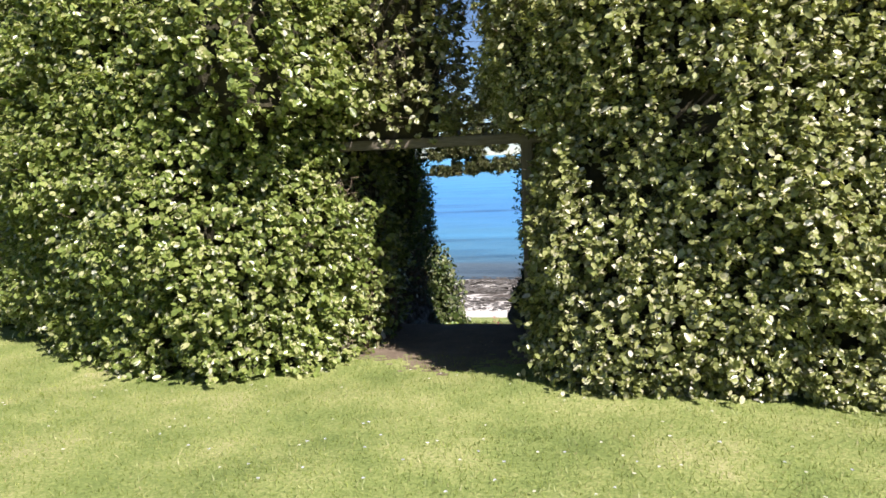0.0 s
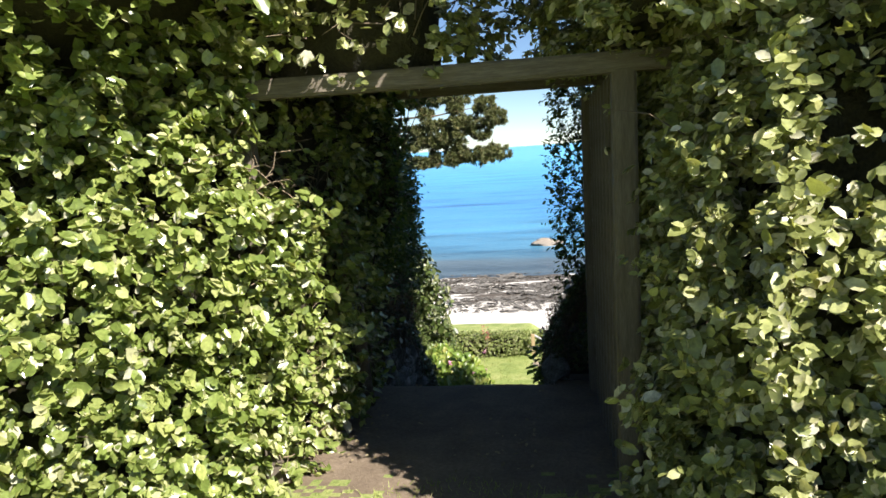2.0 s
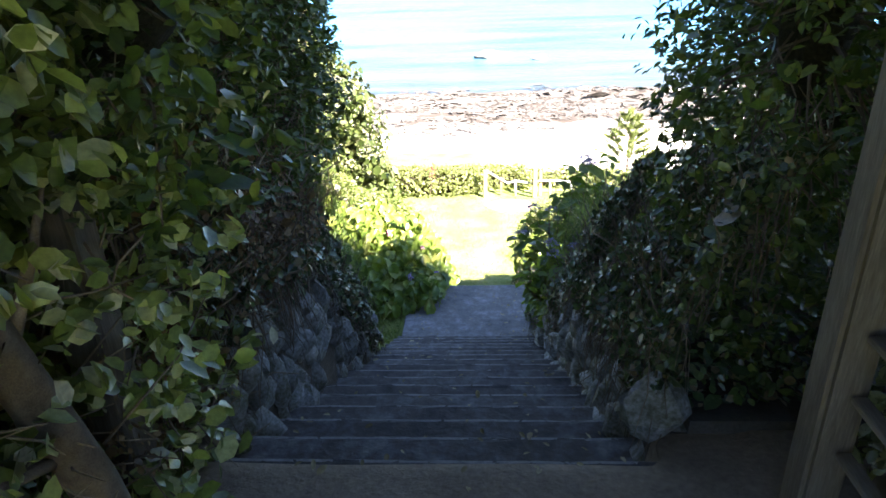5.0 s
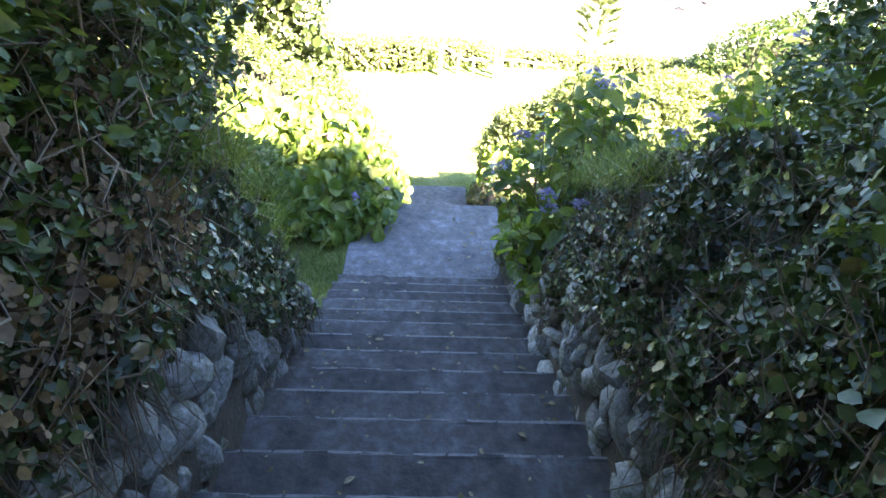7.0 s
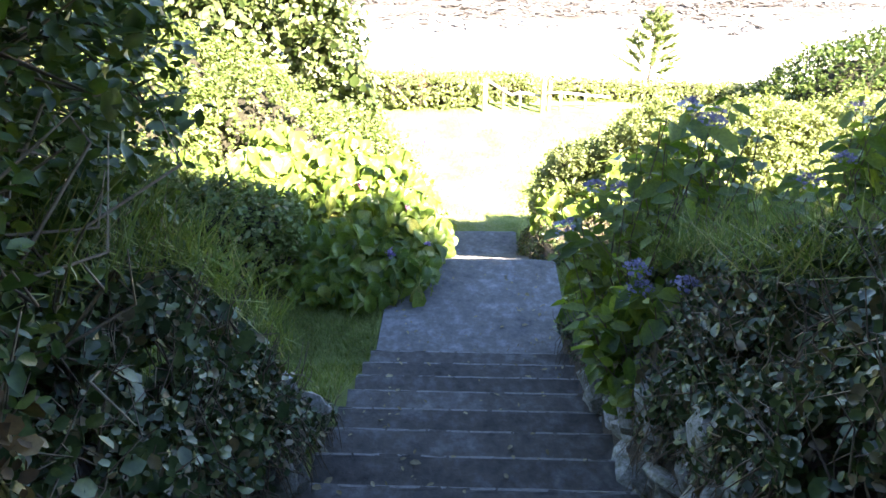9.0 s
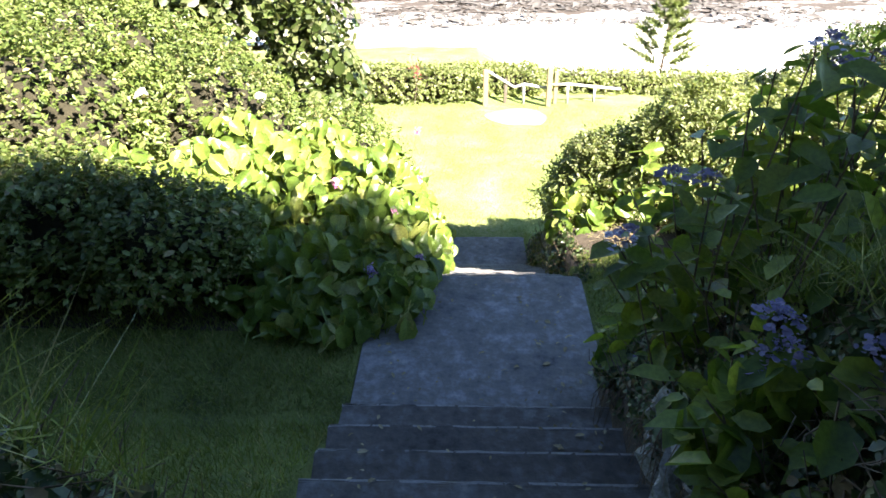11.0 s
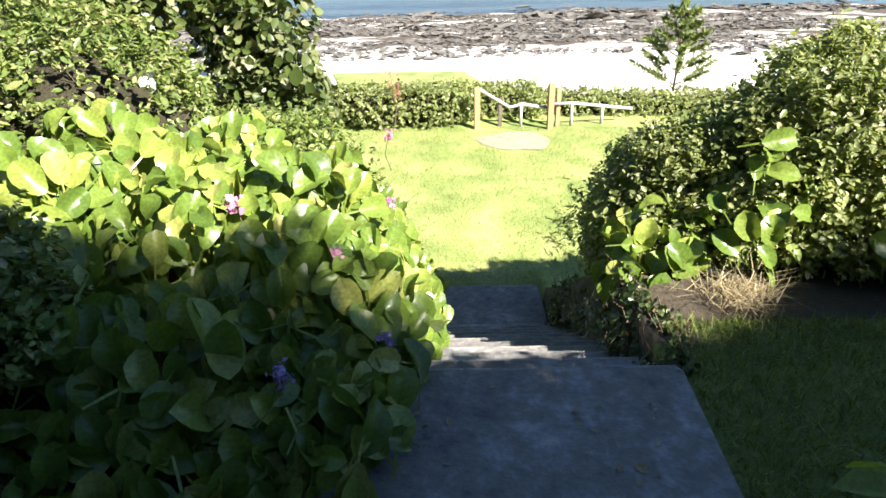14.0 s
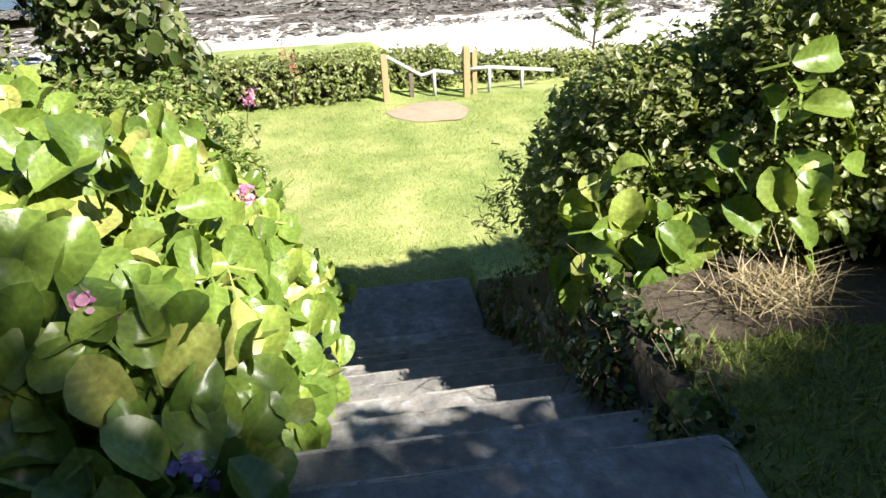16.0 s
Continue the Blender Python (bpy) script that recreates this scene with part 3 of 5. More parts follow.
def hedge(name, label, loop, top, bulge, mat, leaf, density, thin=0.16, lump=0.22, keep=None, category="hedge", base=None, tuck=0.25, twig_count=0, holes=-0.12, aspect=0.55, shape=None, shoot=0.13):
    """A hedge on a ground plan: a core coloured as shaded twigs and an outer coat of leaves that bulges and dents.
    keep(x, y, z) tells how many of the leaves a place gets."""
    cx, cy = np.mean([p[0] for p in loop]), np.mean([p[1] for p in loop])
    root = thing(name, (cx, cy, float(ground_z(cx, cy))), label, category)
    p, n = loop_points(loop, 0.22)
    m, rows = len(p), 26
    z0 = (ground_z(p[:, 0], p[:, 1]) if base is None else np.full(m, base)) - 0.05
    hs = np.linspace(0, 1, rows)
    tops = np.array([top(a, b) for a, b in p[:, :2]]) if callable(top) else np.full(m, top)

    def skin(i, h, extra):
        prof = bulge * np.sin(np.clip(h * 1.15, 0, 1) * math.pi) ** 0.7 - tuck * np.clip((h - 0.85) / 0.15, 0, 1) ** 2
        q = p[i] + n[i] * (prof + extra)[:, None]
        q[:, 2] = z0[i] + (tops[i] - z0[i]) * h
        off = bumpy(q, 0.9, lump * 1.15) + bumpy(q + 9, 2.6, lump * 0.7)
        if shape is not None:
            off = off + shape(q[:, 0], q[:, 1], q[:, 2])
        q += n[i] * off[:, None]
        return q

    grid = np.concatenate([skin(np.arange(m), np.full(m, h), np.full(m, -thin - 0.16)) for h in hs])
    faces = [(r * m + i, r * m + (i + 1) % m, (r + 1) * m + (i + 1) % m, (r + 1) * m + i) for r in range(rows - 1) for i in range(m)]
    me = bpy.data.meshes.new("shaded_twigs")
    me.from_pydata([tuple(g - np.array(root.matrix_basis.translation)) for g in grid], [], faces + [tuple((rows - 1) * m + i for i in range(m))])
    finish("shaded_twigs", me, M_CORE, root, "solid dark core for the twigs and shade inside the hedge")
    seg = np.linalg.norm(np.roll(p, -1, 0) - p, axis=1)
    area = float((seg * (tops - z0)).sum())
    count = int(area * density)
    per = 9
    count //= per
    i = rng.choice(m, count, p=seg / seg.sum())
    h = rng.uniform(0, 1, count)
    q = skin(i, h, -rng.exponential(0.08, count) - 0.05)
    q += rng.normal(0, 0.06, (count, 3))
    face = n[i]
    ok = np.array([noise.noise(Vector(v) * 4.3 + Vector((5, 1, 2))) + 0.6 * noise.noise(Vector(v) * 9.0) for v in q]) > holes + rng.normal(0, 0.1, count)
    ok &= np.array([noise.noise(Vector(v) * 2.0 + Vector((1, 7, 3))) for v in q]) > -0.5 + rng.normal(0, 0.06, count)
    if keep is not None:
        ok &= rng.uniform(0, 1, count) < keep(q[:, 0], q[:, 1], q[:, 2])
    q, face, g = sprigs(q[ok], face[ok], per, shoot)
    leaves("foliage", q, face, leaf, mat, root, label="dense small oval leaves", grow=g, tilt=0.2, spread=0.22, aspect=aspect)
    # leaves on the top
    bx0, bx1, by0, by1 = min(a[0] for a in loop), max(a[0] for a in loop), min(a[1] for a in loop), max(a[1] for a in loop)
    k = int((bx1 - bx0) * (by1 - by0) * density * 0.35)
    t = np.stack([rng.uniform(bx0, bx1, k), rng.uniform(by0, by1, k), np.zeros(k)], 1)
    t[:, 2] = np.array([top(a, b) for a, b in t[:, :2]]) if callable(top) else top
    poly = np.array(loop)
    a, b = poly, np.roll(poly, -1, 0)
    side = ((b[:, 0] - a[:, 0])[None] * (t[:, 1:2] - a[:, 1][None]) - (b[:, 1] - a[:, 1])[None] * (t[:, 0:1] - a[:, 0][None]))
    cross = ((a[:, 1][None] > t[:, 1:2]) != (b[:, 1][None] > t[:, 1:2])) & (((side > 0) == (b[:, 1] > a[:, 1])[None]))
    t = t[cross.sum(1) % 2 == 1]
    t[:, 2] += bumpy(t, 1.5, 0.12) + rng.normal(0, 0.05, len(t))
    if len(t):
        leaves("top_foliage", t, np.tile([0, 0, 1.0], (len(t), 1)), leaf, mat, root)
    if twig_count:
        i = rng.choice(m, twig_count)
        s = skin(i, rng.uniform(0.05, 0.95, twig_count), np.full(twig_count, -0.2))
        e = s + n[i] * rng.uniform(0.15, 0.4, (twig_count, 1)) + rng.normal(0, 0.12, (twig_count, 3)) + np.array([0, 0, 0.1])
        twigs("twig", s, e, 0.005, 0.002, M_TWIG, root)
    return root


def dome(center, radii, count, shell=0.25, lump=0.18, low=-0.3):
    """Places and outward directions over a lumpy dome."""
    d = unit(rng.normal(0, 1, (int(count * 2.2), 3)))
    d = d[d[:, 2] > low][:count]
    r = 1 + bumpy(d * 2.0 + np.array(center), 1.0, lump) + bumpy(d * 5.0 + np.array(center), 1.0, lump * 0.6) - rng.exponential(shell, len(d)) * 0.5
    q = np.array(center) + d * np.array(radii) * r[:, None]
    return q, unit(d / np.array(radii))


def shrub(name, label, blobs, mat, leaf, density, category="shrub", aspect=0.55, tilt=0.7, stems=40, core=0.72, shell=0.25, foot=None, low=-0.3, holes=-0.22):
    """A bush of lumpy domes of leaves round an inner mass, with stems from the ground. blobs: (centre, radii)."""
    c0 = blobs[0][0]
    fz = float(ground_z(c0[0], c0[1])) if foot is None else foot
    root = thing(name, (c0[0], c0[1], fz), label, category)
    qs, ns = [], []
    bm = bmesh.new()
    for c, r in blobs:
        area = 4.2 * ((r[0] * r[1]) ** 1.6 / 3 + (r[0] * r[2]) ** 1.6 / 3 + (r[1] * r[2]) ** 1.6 / 3) ** (1 / 1.6) * 1.6
        q, d = dome(c, r, int(area * density / 6), shell, low=low)
        hole = np.array([noise.noise(Vector(v) * 3.7) + 0.5 * noise.noise(Vector(v) * 8.0) for v in q])
        q, d = q[hole > holes], d[hole > holes]
        g = ground_z(q[:, 0], q[:, 1])
        ok = (q[:, 2] > g + 0.02) & ~((q[:, 0] > np.where((q[:, 2] > 0.35) & (q[:, 1] < 8.85), -1.9, np.where(q[:, 1] < 9.35, -2.45, -2.1))) & (q[:, 0] < -0.7) & (q[:, 1] < 11.5) & (q[:, 2] < 1.7))
        qs.append(q[ok])
        ns.append(d[ok] + np.array([0, 0, 0.5]))
        # Solid dark core: its colour carries the shade between the leaves.
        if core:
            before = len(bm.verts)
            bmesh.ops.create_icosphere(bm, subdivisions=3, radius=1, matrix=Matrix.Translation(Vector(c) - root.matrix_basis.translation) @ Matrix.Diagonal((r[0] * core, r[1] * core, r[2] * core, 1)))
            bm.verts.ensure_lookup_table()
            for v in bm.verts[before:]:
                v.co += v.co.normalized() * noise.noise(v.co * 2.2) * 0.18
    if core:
        tagged(part("shaded_twigs", bm, M_CORE, root, "solid dark core for the twigs and shade inside the shrub"), kind="stuff")
    else:
        bm.free()
    q, d = np.concatenate(qs), np.concatenate(ns)
    lq, lf, lg = sprigs(q, d, 6, leaf * 2.6)
    leaves("foliage", lq, lf, leaf, mat, root, aspect=aspect, tilt=0.3, grow=lg)
    if stems:
        pick = rng.choice(len(q), stems)
        ends = q[pick]
        mid = np.array([b[0] for b in blobs])
        near = mid[np.argmin(np.linalg.norm(ends[:, None] - mid[None], axis=2), axis=1)]
        way = unit(near - ends + np.array([0, 0, -0.25]))
        starts = ends + way * rng.uniform(0.25, 0.7, (stems, 1))
        twigs("stem", starts, ends, 0.008, 0.003, M_TWIG, root, bend=0.12)
    return root


def overhang(x, y, z):
    """The old hedge hangs out above a hollow band beside the opening."""
    near = np.clip((x + 3.7) / 0.8, 0, 1) * np.clip((7.5 - y) / 0.6, 0, 1)
    return near * (0.24 * np.clip((z - 1.95) / 0.2, 0, 1) - 0.32 * np.clip((z - 1.1) / 0.15, 0, 1) * np.clip((2.1 - z) / 0.15, 0, 1))


hedge("hedge_left", "tall rounded clipped hedge of glossy green leaves",
      [(-16, 12.5), (-15.5, 10.4), (-8.0, 8.3), (-6.2, 7.2), (-5.2, 6.3), (-4.0, 5.8), (-3.2, 5.7), (-2.75, 5.85), (-2.5, 6.3), (-2.35, 7.3), (-2.35, 8.4), (-2.45, 9.0), (-2.7, 9.5), (-6, 9.9)],
      5.0, 0.28, M_HEDGE_L, 0.062, 5600, lump=0.3, holes=-0.32, aspect=0.74, shape=overhang, shoot=0.15, keep=lambda x, y, z: np.where(x < -7.5, 0.15, np.where(y > 9.4, 0.2, np.where((x > -2.7) & (y > 6.9) & (z > -0.25), 0.28, np.where((x > -2.6) & (y > 7.0), 0.5, np.where(z > 3.1, 0.4, 1.0))))) * ((x < np.where(y > 7.6, -2.05, -1.9)) | (z > 2.0)), twig_count=500)
# Unseen top and right end: outline set to drop the shade edge at the landing.
hedge("hedge_right", "tall clipped hedge of glossy green leaves beside the opening",
      [(0.1, 9.3), (0.1, 6.75), (-0.1, 6.5), (-0.18, 5.98), (0.02, 5.64), (0.5, 5.45), (1.2, 5.32), (2.3, 5.25), (4.5, 5.15), (9, 5.0), (12, 5.0), (12, 9)],
      lambda x, y: float(np.interp(x, [0.3, 2.0, 4.3, 4.65, 5.2, 5.4, 5.65, 5.76, 5.88, 7.05, 8.35, 8.75, 9.6, 12], [5.4, 5.55, 5.6, 5.4, 5.56, 5.26, 5.0, 4.88, 4.8, 4.88, 5.45, 6.0, 6.05, 6.05])), 0.16, M_HEDGE, 0.054, 6800, aspect=0.68, lump=0.24, holes=-0.36, keep=lambda x, y, z: np.where((y > 8.0) & (z > 2.4), 1.3, np.where(x > 4.8, 0.12, np.where(y > 8.2, 0.3, np.where(z > 3.1, 0.4, 1.0)))), twig_count=500)
hedge("hedge_arch_left", "hedge growth hanging over the garden opening",
      [(-2.5, 8.3), (-2.6, 6.7), (-2.2, 6.5), (-1.7, 6.5), (-1.14, 6.55), (-1.12, 7.3), (-1.5, 7.9)], 5.0, 0.1, M_HEDGE, 0.055, 2600, aspect=0.7, base=1.82, holes=-0.12, twig_count=900)
# The unseen upper part is raised to block more sun.
hedge("hedge_arch_right", "hedge growth leaning over the timber beam",
      [(0.1, 8.8), (-0.55, 8.6), (-0.68, 7.0), (-0.62, 5.9), (0.0, 5.55)], 4.9, 0.1, M_HEDGE, 0.05, 5000, base=1.9, holes=-0.3, twig_count=120)
# growth that hangs over the head of the steps on both sides
shrub("overhanging_shrub", "dark evergreen shrub leaning over the head of the steps", [((-2.2, 8.75, 1.15), (0.55, 0.45, 1.2)), ((-3.0, 10.0, 0.9), (0.75, 0.7, 1.5)), ((-2.9, 10.9, 0.6), (0.65, 0.8, 1.6)), ((-3.2, 11.6, 0.3), (0.8, 0.8, 1.7))], M_SHRUB, 0.042, 5000, core=0.4, stems=1200, shell=0.45, low=-1.0, holes=-0.55)
shrub("overhanging_shrub", "dark evergreen shrub above the stone wall", [((-0.15, 9.8, 0.9), (0.55, 0.7, 2.0)), ((0.5, 10.8, 0.2), (0.75, 0.9, 1.05)), ((1.0, 11.8, -0.5), (0.8, 0.9, 0.8))], M_SHRUB, 0.042, 3000, core=0.3, stems=500, shell=0.5, low=-1.0, holes=-0.3)


# ---- timber arch and lattice ----
def timber(name, parent, a, b, w, d, mat=None, label=""):
    """A squared timber from a to b."""
    a, b = Vector(a), Vector(b)
    bm = box_bm(w, d, (b - a).length, (0, 0, 0), min(w, d) * 0.12, 2)
    ob = part(name, bm, mat or M_WOOD, parent, label)
    q = (b - a).to_track_quat("Z", "Y") if abs((b - a).normalized().z) < 0.999 else Euler((0, 0, 0)).to_quaternion()
    ob.matrix_basis = Matrix.Translation((a + b) / 2) @ q.to_matrix().to_4x4()
    return ob


arch = thing("timber_arch", (-1.2, 7.6, -0.67), "weathered square timber arch with posts, beams and rafters in the hedge", "arch")
A = arch.matrix_basis.translation
for x, y in ((-0.38, 6.75), (-0.40, 8.72), (-2.47, 6.9), (-2.4, 8.6)):
    timber("post", arch, Vector((x, y, -0.088 * y - 0.05)) - A, Vector((x, y, 1.72)) - A, 0.12, 0.12)
timber("beam", arch, Vector((-2.4, 6.75, 1.74)) - A, Vector((-0.15, 6.75, 1.74)) - A, 0.14, 0.1)
timber("beam", arch, Vector((-2.35, 8.6, 1.82)) - A, Vector((-0.15, 8.6, 1.82)) - A, 0.08, 0.08)
for k in range(6):
    timber("rafter", arch, Vector((-2.1 + 0.36 * k, 8.5, 1.9)) - A, Vector((-2.1 + 0.36 * k, 8.8, 1.9)) - A, 0.05, 0.07)
timber("batten", arch, Vector((-2.25, 8.72, 1.98)) - A, Vector((-0.15, 8.72, 1.98)) - A, 0.05, 0.04)
lattice = thing("trellis_panel", (-0.41, 7.68, -0.67), "square wooden trellis panel fixed between two posts", "trellis")
A = lattice.matrix_basis.translation
for k in range(8):
    y = 6.92 + 0.207 * k
    timber("upright_slat", lattice, Vector((-0.41, y, -0.088 * y)) - A, Vector((-0.41, y, 1.7)) - A, 0.02, 0.045)
for k in range(12):
    z = -0.595 + 0.19 * k
    timber("cross_slat", lattice, Vector((-0.386, 6.82, z)) - A, Vector((-0.386, 8.64, z)) - A, 0.043, 0.02)


# ---- bare hedge stems inside the opening ----
for x, y, top, r, lean in ((-2.3, 8.4, (-2.34, 8.05, 1.2), 0.055, 0.02), (-2.36, 7.95, (-2.42, 7.6, 1.3), 0.035, -0.02), (-2.4, 7.4, (-2.38, 7.25, 1.2), 0.03, 0.03), (-2.42, 8.15, (-2.5, 8.3, 1.1), 0.025, 0.04)):
    g = float(ground_z(x, y)) - 0.05
    # A trunk of the hedge itself, kept as its own object.
    stem = thing("hedge_stem", (x, y, g), "bare grey-brown woody stem of the hedge with a few branches", "bush", "bare bushes in the hedge")
    a, b = Vector((0, 0, 0)), Vector(top) - Vector((x, y, g))
    finish("trunk", tube_mesh("trunk", [a, a.lerp(b, 0.3) + Vector((lean, 0, 0)), a.lerp(b, 0.65) - Vector((lean, lean, 0)), b], [r * 1.15, r, r * 0.8, r * 0.45], 9), M_TWIG, stem, smooth=True)
    for f in (0.35, 0.5, 0.62, 0.75, 0.88):
        p = a.lerp(b, f)
        e = p + Vector((rng.uniform(-0.05, 0.12), rng.normal(0, 0.22), rng.uniform(0.12, 0.35)))
        finish("branch", tube_mesh("branch", [p, p.lerp(e, 0.5) + Vector((0.02, 0, 0.03)), e], [r * 0.3, r * 0.22, 0.004], 6), M_DRYTWIG, stem, smooth=True)
k = 420
q = np.stack([rng.uniform(-2.5, -2.28, k), rng.uniform(6.7, 8.8, k), rng.uniform(-0.6, 1.5, k)], 1)
inner = thing("dry_twigs", (-2.4, 7.8, -0.7), "pale dry twigs in the bare inside of the hedge", "twigs")
twigs("twig", q, q + np.stack([rng.uniform(0.0, 0.2, k), rng.normal(0, 0.14, k), rng.normal(0.02, 0.14, k)], 1), 0.005, 0.002, M_DRYTWIG, inner, bend=0.15)

# ---- stone walls beside the upper steps ----
def stone_mesh(seed, sub=2):
    """A rough field stone: a ball cut by flat faces, then worn."""
    rnd = random.Random(seed + 20)
    planes = [(Vector((rnd.gauss(0, 1), rnd.gauss(0, 1), rnd.gauss(0, 1))).normalized(), rnd.uniform(0.33, 0.46)) for _ in range(12)]
    bm = bmesh.new()
    bmesh.ops.create_icosphere(bm, subdivisions=sub, radius=0.56)
    off = Vector((seed * 3.7, seed * 1.3, 0))
    for v in bm.verts:
        for nrm, lim in planes:
            over = v.co.dot(nrm) - lim
            if over > 0:
                v.co -= nrm * over
        v.co *= 1 + 0.08 * noise.noise(v.co * 2.6 + off) + 0.06 * noise.noise(v.co * 7 + off)
    me = bpy.data.meshes.new("stone")
    bm.to_mesh(me)
    bm.free()
    me.materials.append(M_STONE)
    me.polygons.foreach_set("use_smooth", [seed % 3 == 0] * len(me.polygons))
    return me


STONES = [stone_mesh(k) for k in range(9)]


def stair_z(y):
    """Height of the line of step edges."""
    return float(np.interp(y, [9.03, 14.12, 15.75, END_Y], [NOSE_Z, NOSE_Z - RISE * 16, LAND_Z, END_Z]))


def stone_wall(name, label, x, inward, y0, y1, top_of, seed, scale=1.0, slab_like=1.0):
    """A dry stone wall beside the steps: an earth backing and single stones. inward: +1 where the steps lie at greater x."""
    rnd = random.Random(seed)
    root = thing(name, (x, (y0 + y1) / 2, stair_z((y0 + y1) / 2) - 0.3), label, "wall", kind="structure")
    base = root.matrix_basis.translation
    bm = bmesh.new()
    n = 30
    rings = []
    for k in range(n + 1):
        y = y0 + (y1 - y0) * k / n
        a, b = stair_z(y) - 0.4, top_of(y)
        rings.append([bm.verts.new(Vector(c) - base) for c in ((x - inward * 0.06, y, a), (x - inward * 0.1, y, b), (x - inward * 0.5, y, b), (x - inward * 0.5, y, a))])
    for r, s in zip(rings, rings[1:]):
        for j in range(4):
            bm.faces.new((r[j], r[(j + 1) % 4], s[(j + 1) % 4], s[j]))
    bm.faces.new(rings[0])
    bm.faces.new(rings[-1][::-1])
    bmesh.ops.recalc_face_normals(bm, faces=bm.faces)
    part("wall_core", bm, M_MORTAR, root, "dark earth packed behind the stones")
    y = y0
    while y < y1:
        w = rnd.uniform(0.1, 0.32) * scale / slab_like ** 0.5
        z = stair_z(y + w / 2) - 0.2
        while z < top_of(y + w / 2):
            h = rnd.uniform(0.08, 0.28) * scale * slab_like
            ob = new("stone", rnd.choice(STONES))
            ob.parent = root
            ob.matrix_basis = Matrix.Translation(Vector((x + inward * rnd.uniform(-0.05, 0.03), y + w / 2 + rnd.uniform(-0.05, 0.05), z + h / 2)) - base) @ pose(0, 0, 0, rnd.uniform(-50, 50) / slab_like ** 2, rnd.uniform(-25, 25), rnd.uniform(-25, 25)) @ Matrix.Diagonal((rnd.uniform(0.2, 0.34) * scale, w * rnd.uniform(1.1, 1.5), h * rnd.uniform(1.1, 1.5), 1))
            z += h * 0.92
        y += w * 0.93
    return root


left_top = lambda y: float(np.interp(y, [9.2, 10.8, 11.6, 12.4], [-0.6, -0.95, -1.7, -2.5]))
right_top = lambda y: float(np.interp(y, [9.2, 11.0, 12.6, 13.4, 14.2], [-0.75, -1.3, -2.15, -2.7, -3.3]))
stone_wall("wall_left", "rough wall of grey stones with ivy beside the steps", STAIR_L - 0.04, 1, 9.2, 12.4, left_top, 3, 0.85, 1.5)
stone_wall("wall_right", "rough wall of rounded grey stones below ivy", STAIR_R + 0.04, -1, 9.2, 13.3, right_top, 4, 0.85)


def ivy(name, label, x, inward, y0, y1, lo, hi, count, lean, mat=M_IVY, size=0.038):
    """Ivy that hangs over a wall and covers the bank above it."""
    y = rng.uniform(y0, y1, count)
    u = rng.uniform(0, 1, count) ** 0.8
    z = np.array([lo(a) + (hi(a) - lo(a)) * b for a, b in zip(y, u)])
    out = np.sin(u * math.pi * 0.55) ** 0.8
    q = np.stack([np.full(count, x), y, z], 1)
    off = bumpy(q, 1.6, 0.12) + bumpy(q, 4.5, 0.07)
    q[:, 0] += inward * (-0.02 + np.minimum(1, u * 3) * (0.17 + off) - lean * u ** 1.5 + rng.normal(0, 0.03, count))
    hole = np.array([noise.noise(Vector(v) * 3.4) + 0.7 * noise.noise(Vector(v) * 8.5) for v in q]) > -0.2 + rng.normal(0, 0.08, count)
    q = q[hole]
    count = len(q)
    root = thing(name, (x, (y0 + y1) / 2, float(np.mean(z))), label, "ivy")
    nrm = np.tile([inward * 1.0, -0.15, 0.55], (count, 1))
    leaves("foliage", q, nrm, size, mat, root, aspect=0.8, tilt=0.75, droop=0.4, spread=0.4)
    k = count // 16
    s = q[rng.choice(count, k)]
    e = s + np.stack([np.full(k, inward * 0.06), rng.normal(0, 0.1, k), rng.uniform(-0.4, 0.2, k)], 1)
    twigs("stem", s, e, 0.0035, 0.0015, M_TWIG, root)
    return root


ivy("ivy", "dark ivy trailing over the stone wall", STAIR_L - 0.02, 1, 9.2, 12.5, lambda y: stair_z(y) + (left_top(y) - stair_z(y)) * np.interp(y, [10.6, 11.2, 12.5], [1.0, 0.45, 0.15]), lambda y: np.interp(y, [9.2, 11, 11.45, 11.8, 12.05, 12.35, 12.6], [0.3, -0.3, -0.55, -0.9, -1.35, -1.95, -2.4]), 36000, 0.4, size=0.031)
ivy("dead_growth", "dry brown dead leaves and bare twigs under the hedge", STAIR_L - 0.04, 1, 8.3, 10.6, lambda y: stair_z(y) + 0.1 + np.interp(y, [9.4, 10.0], [0.0, 0.45]), lambda y: 0.35, 9000, 0.25, M_DEAD, 0.024)
k = 700
q = np.stack([STAIR_L - rng.uniform(0.0, 0.35, k), rng.uniform(8.4, 11.2, k), rng.uniform(-0.9, 0.6, k)], 1)
twigs_root = thing("bare_twigs", (STAIR_L - 0.1, 9.8, -0.9), "bare brown twigs of the hedge over the stone wall", "twigs")
twigs("twig", q, q + np.stack([rng.uniform(-0.05, 0.22, k), rng.normal(0, 0.2, k), rng.uniform(-0.05, 0.35, k)], 1), 0.006, 0.002, M_DRYTWIG, twigs_root, bend=0.15)
ivy("ivy", "thick dark ivy covering the bank above the wall", STAIR_R + 0.02, -1, 9.2, 14.2, lambda y: stair_z(y) + (right_top(y) - stair_z(y)) * np.interp(y, [11.0, 12.0, 14], [0.95, 0.35, 0.1]), lambda y: right_top(y) + np.interp(y, [9.2, 11, 13.4, 14.2], [1.1, 1.05, 0.75, 0.5]), 62000, 0.6, size=0.029)


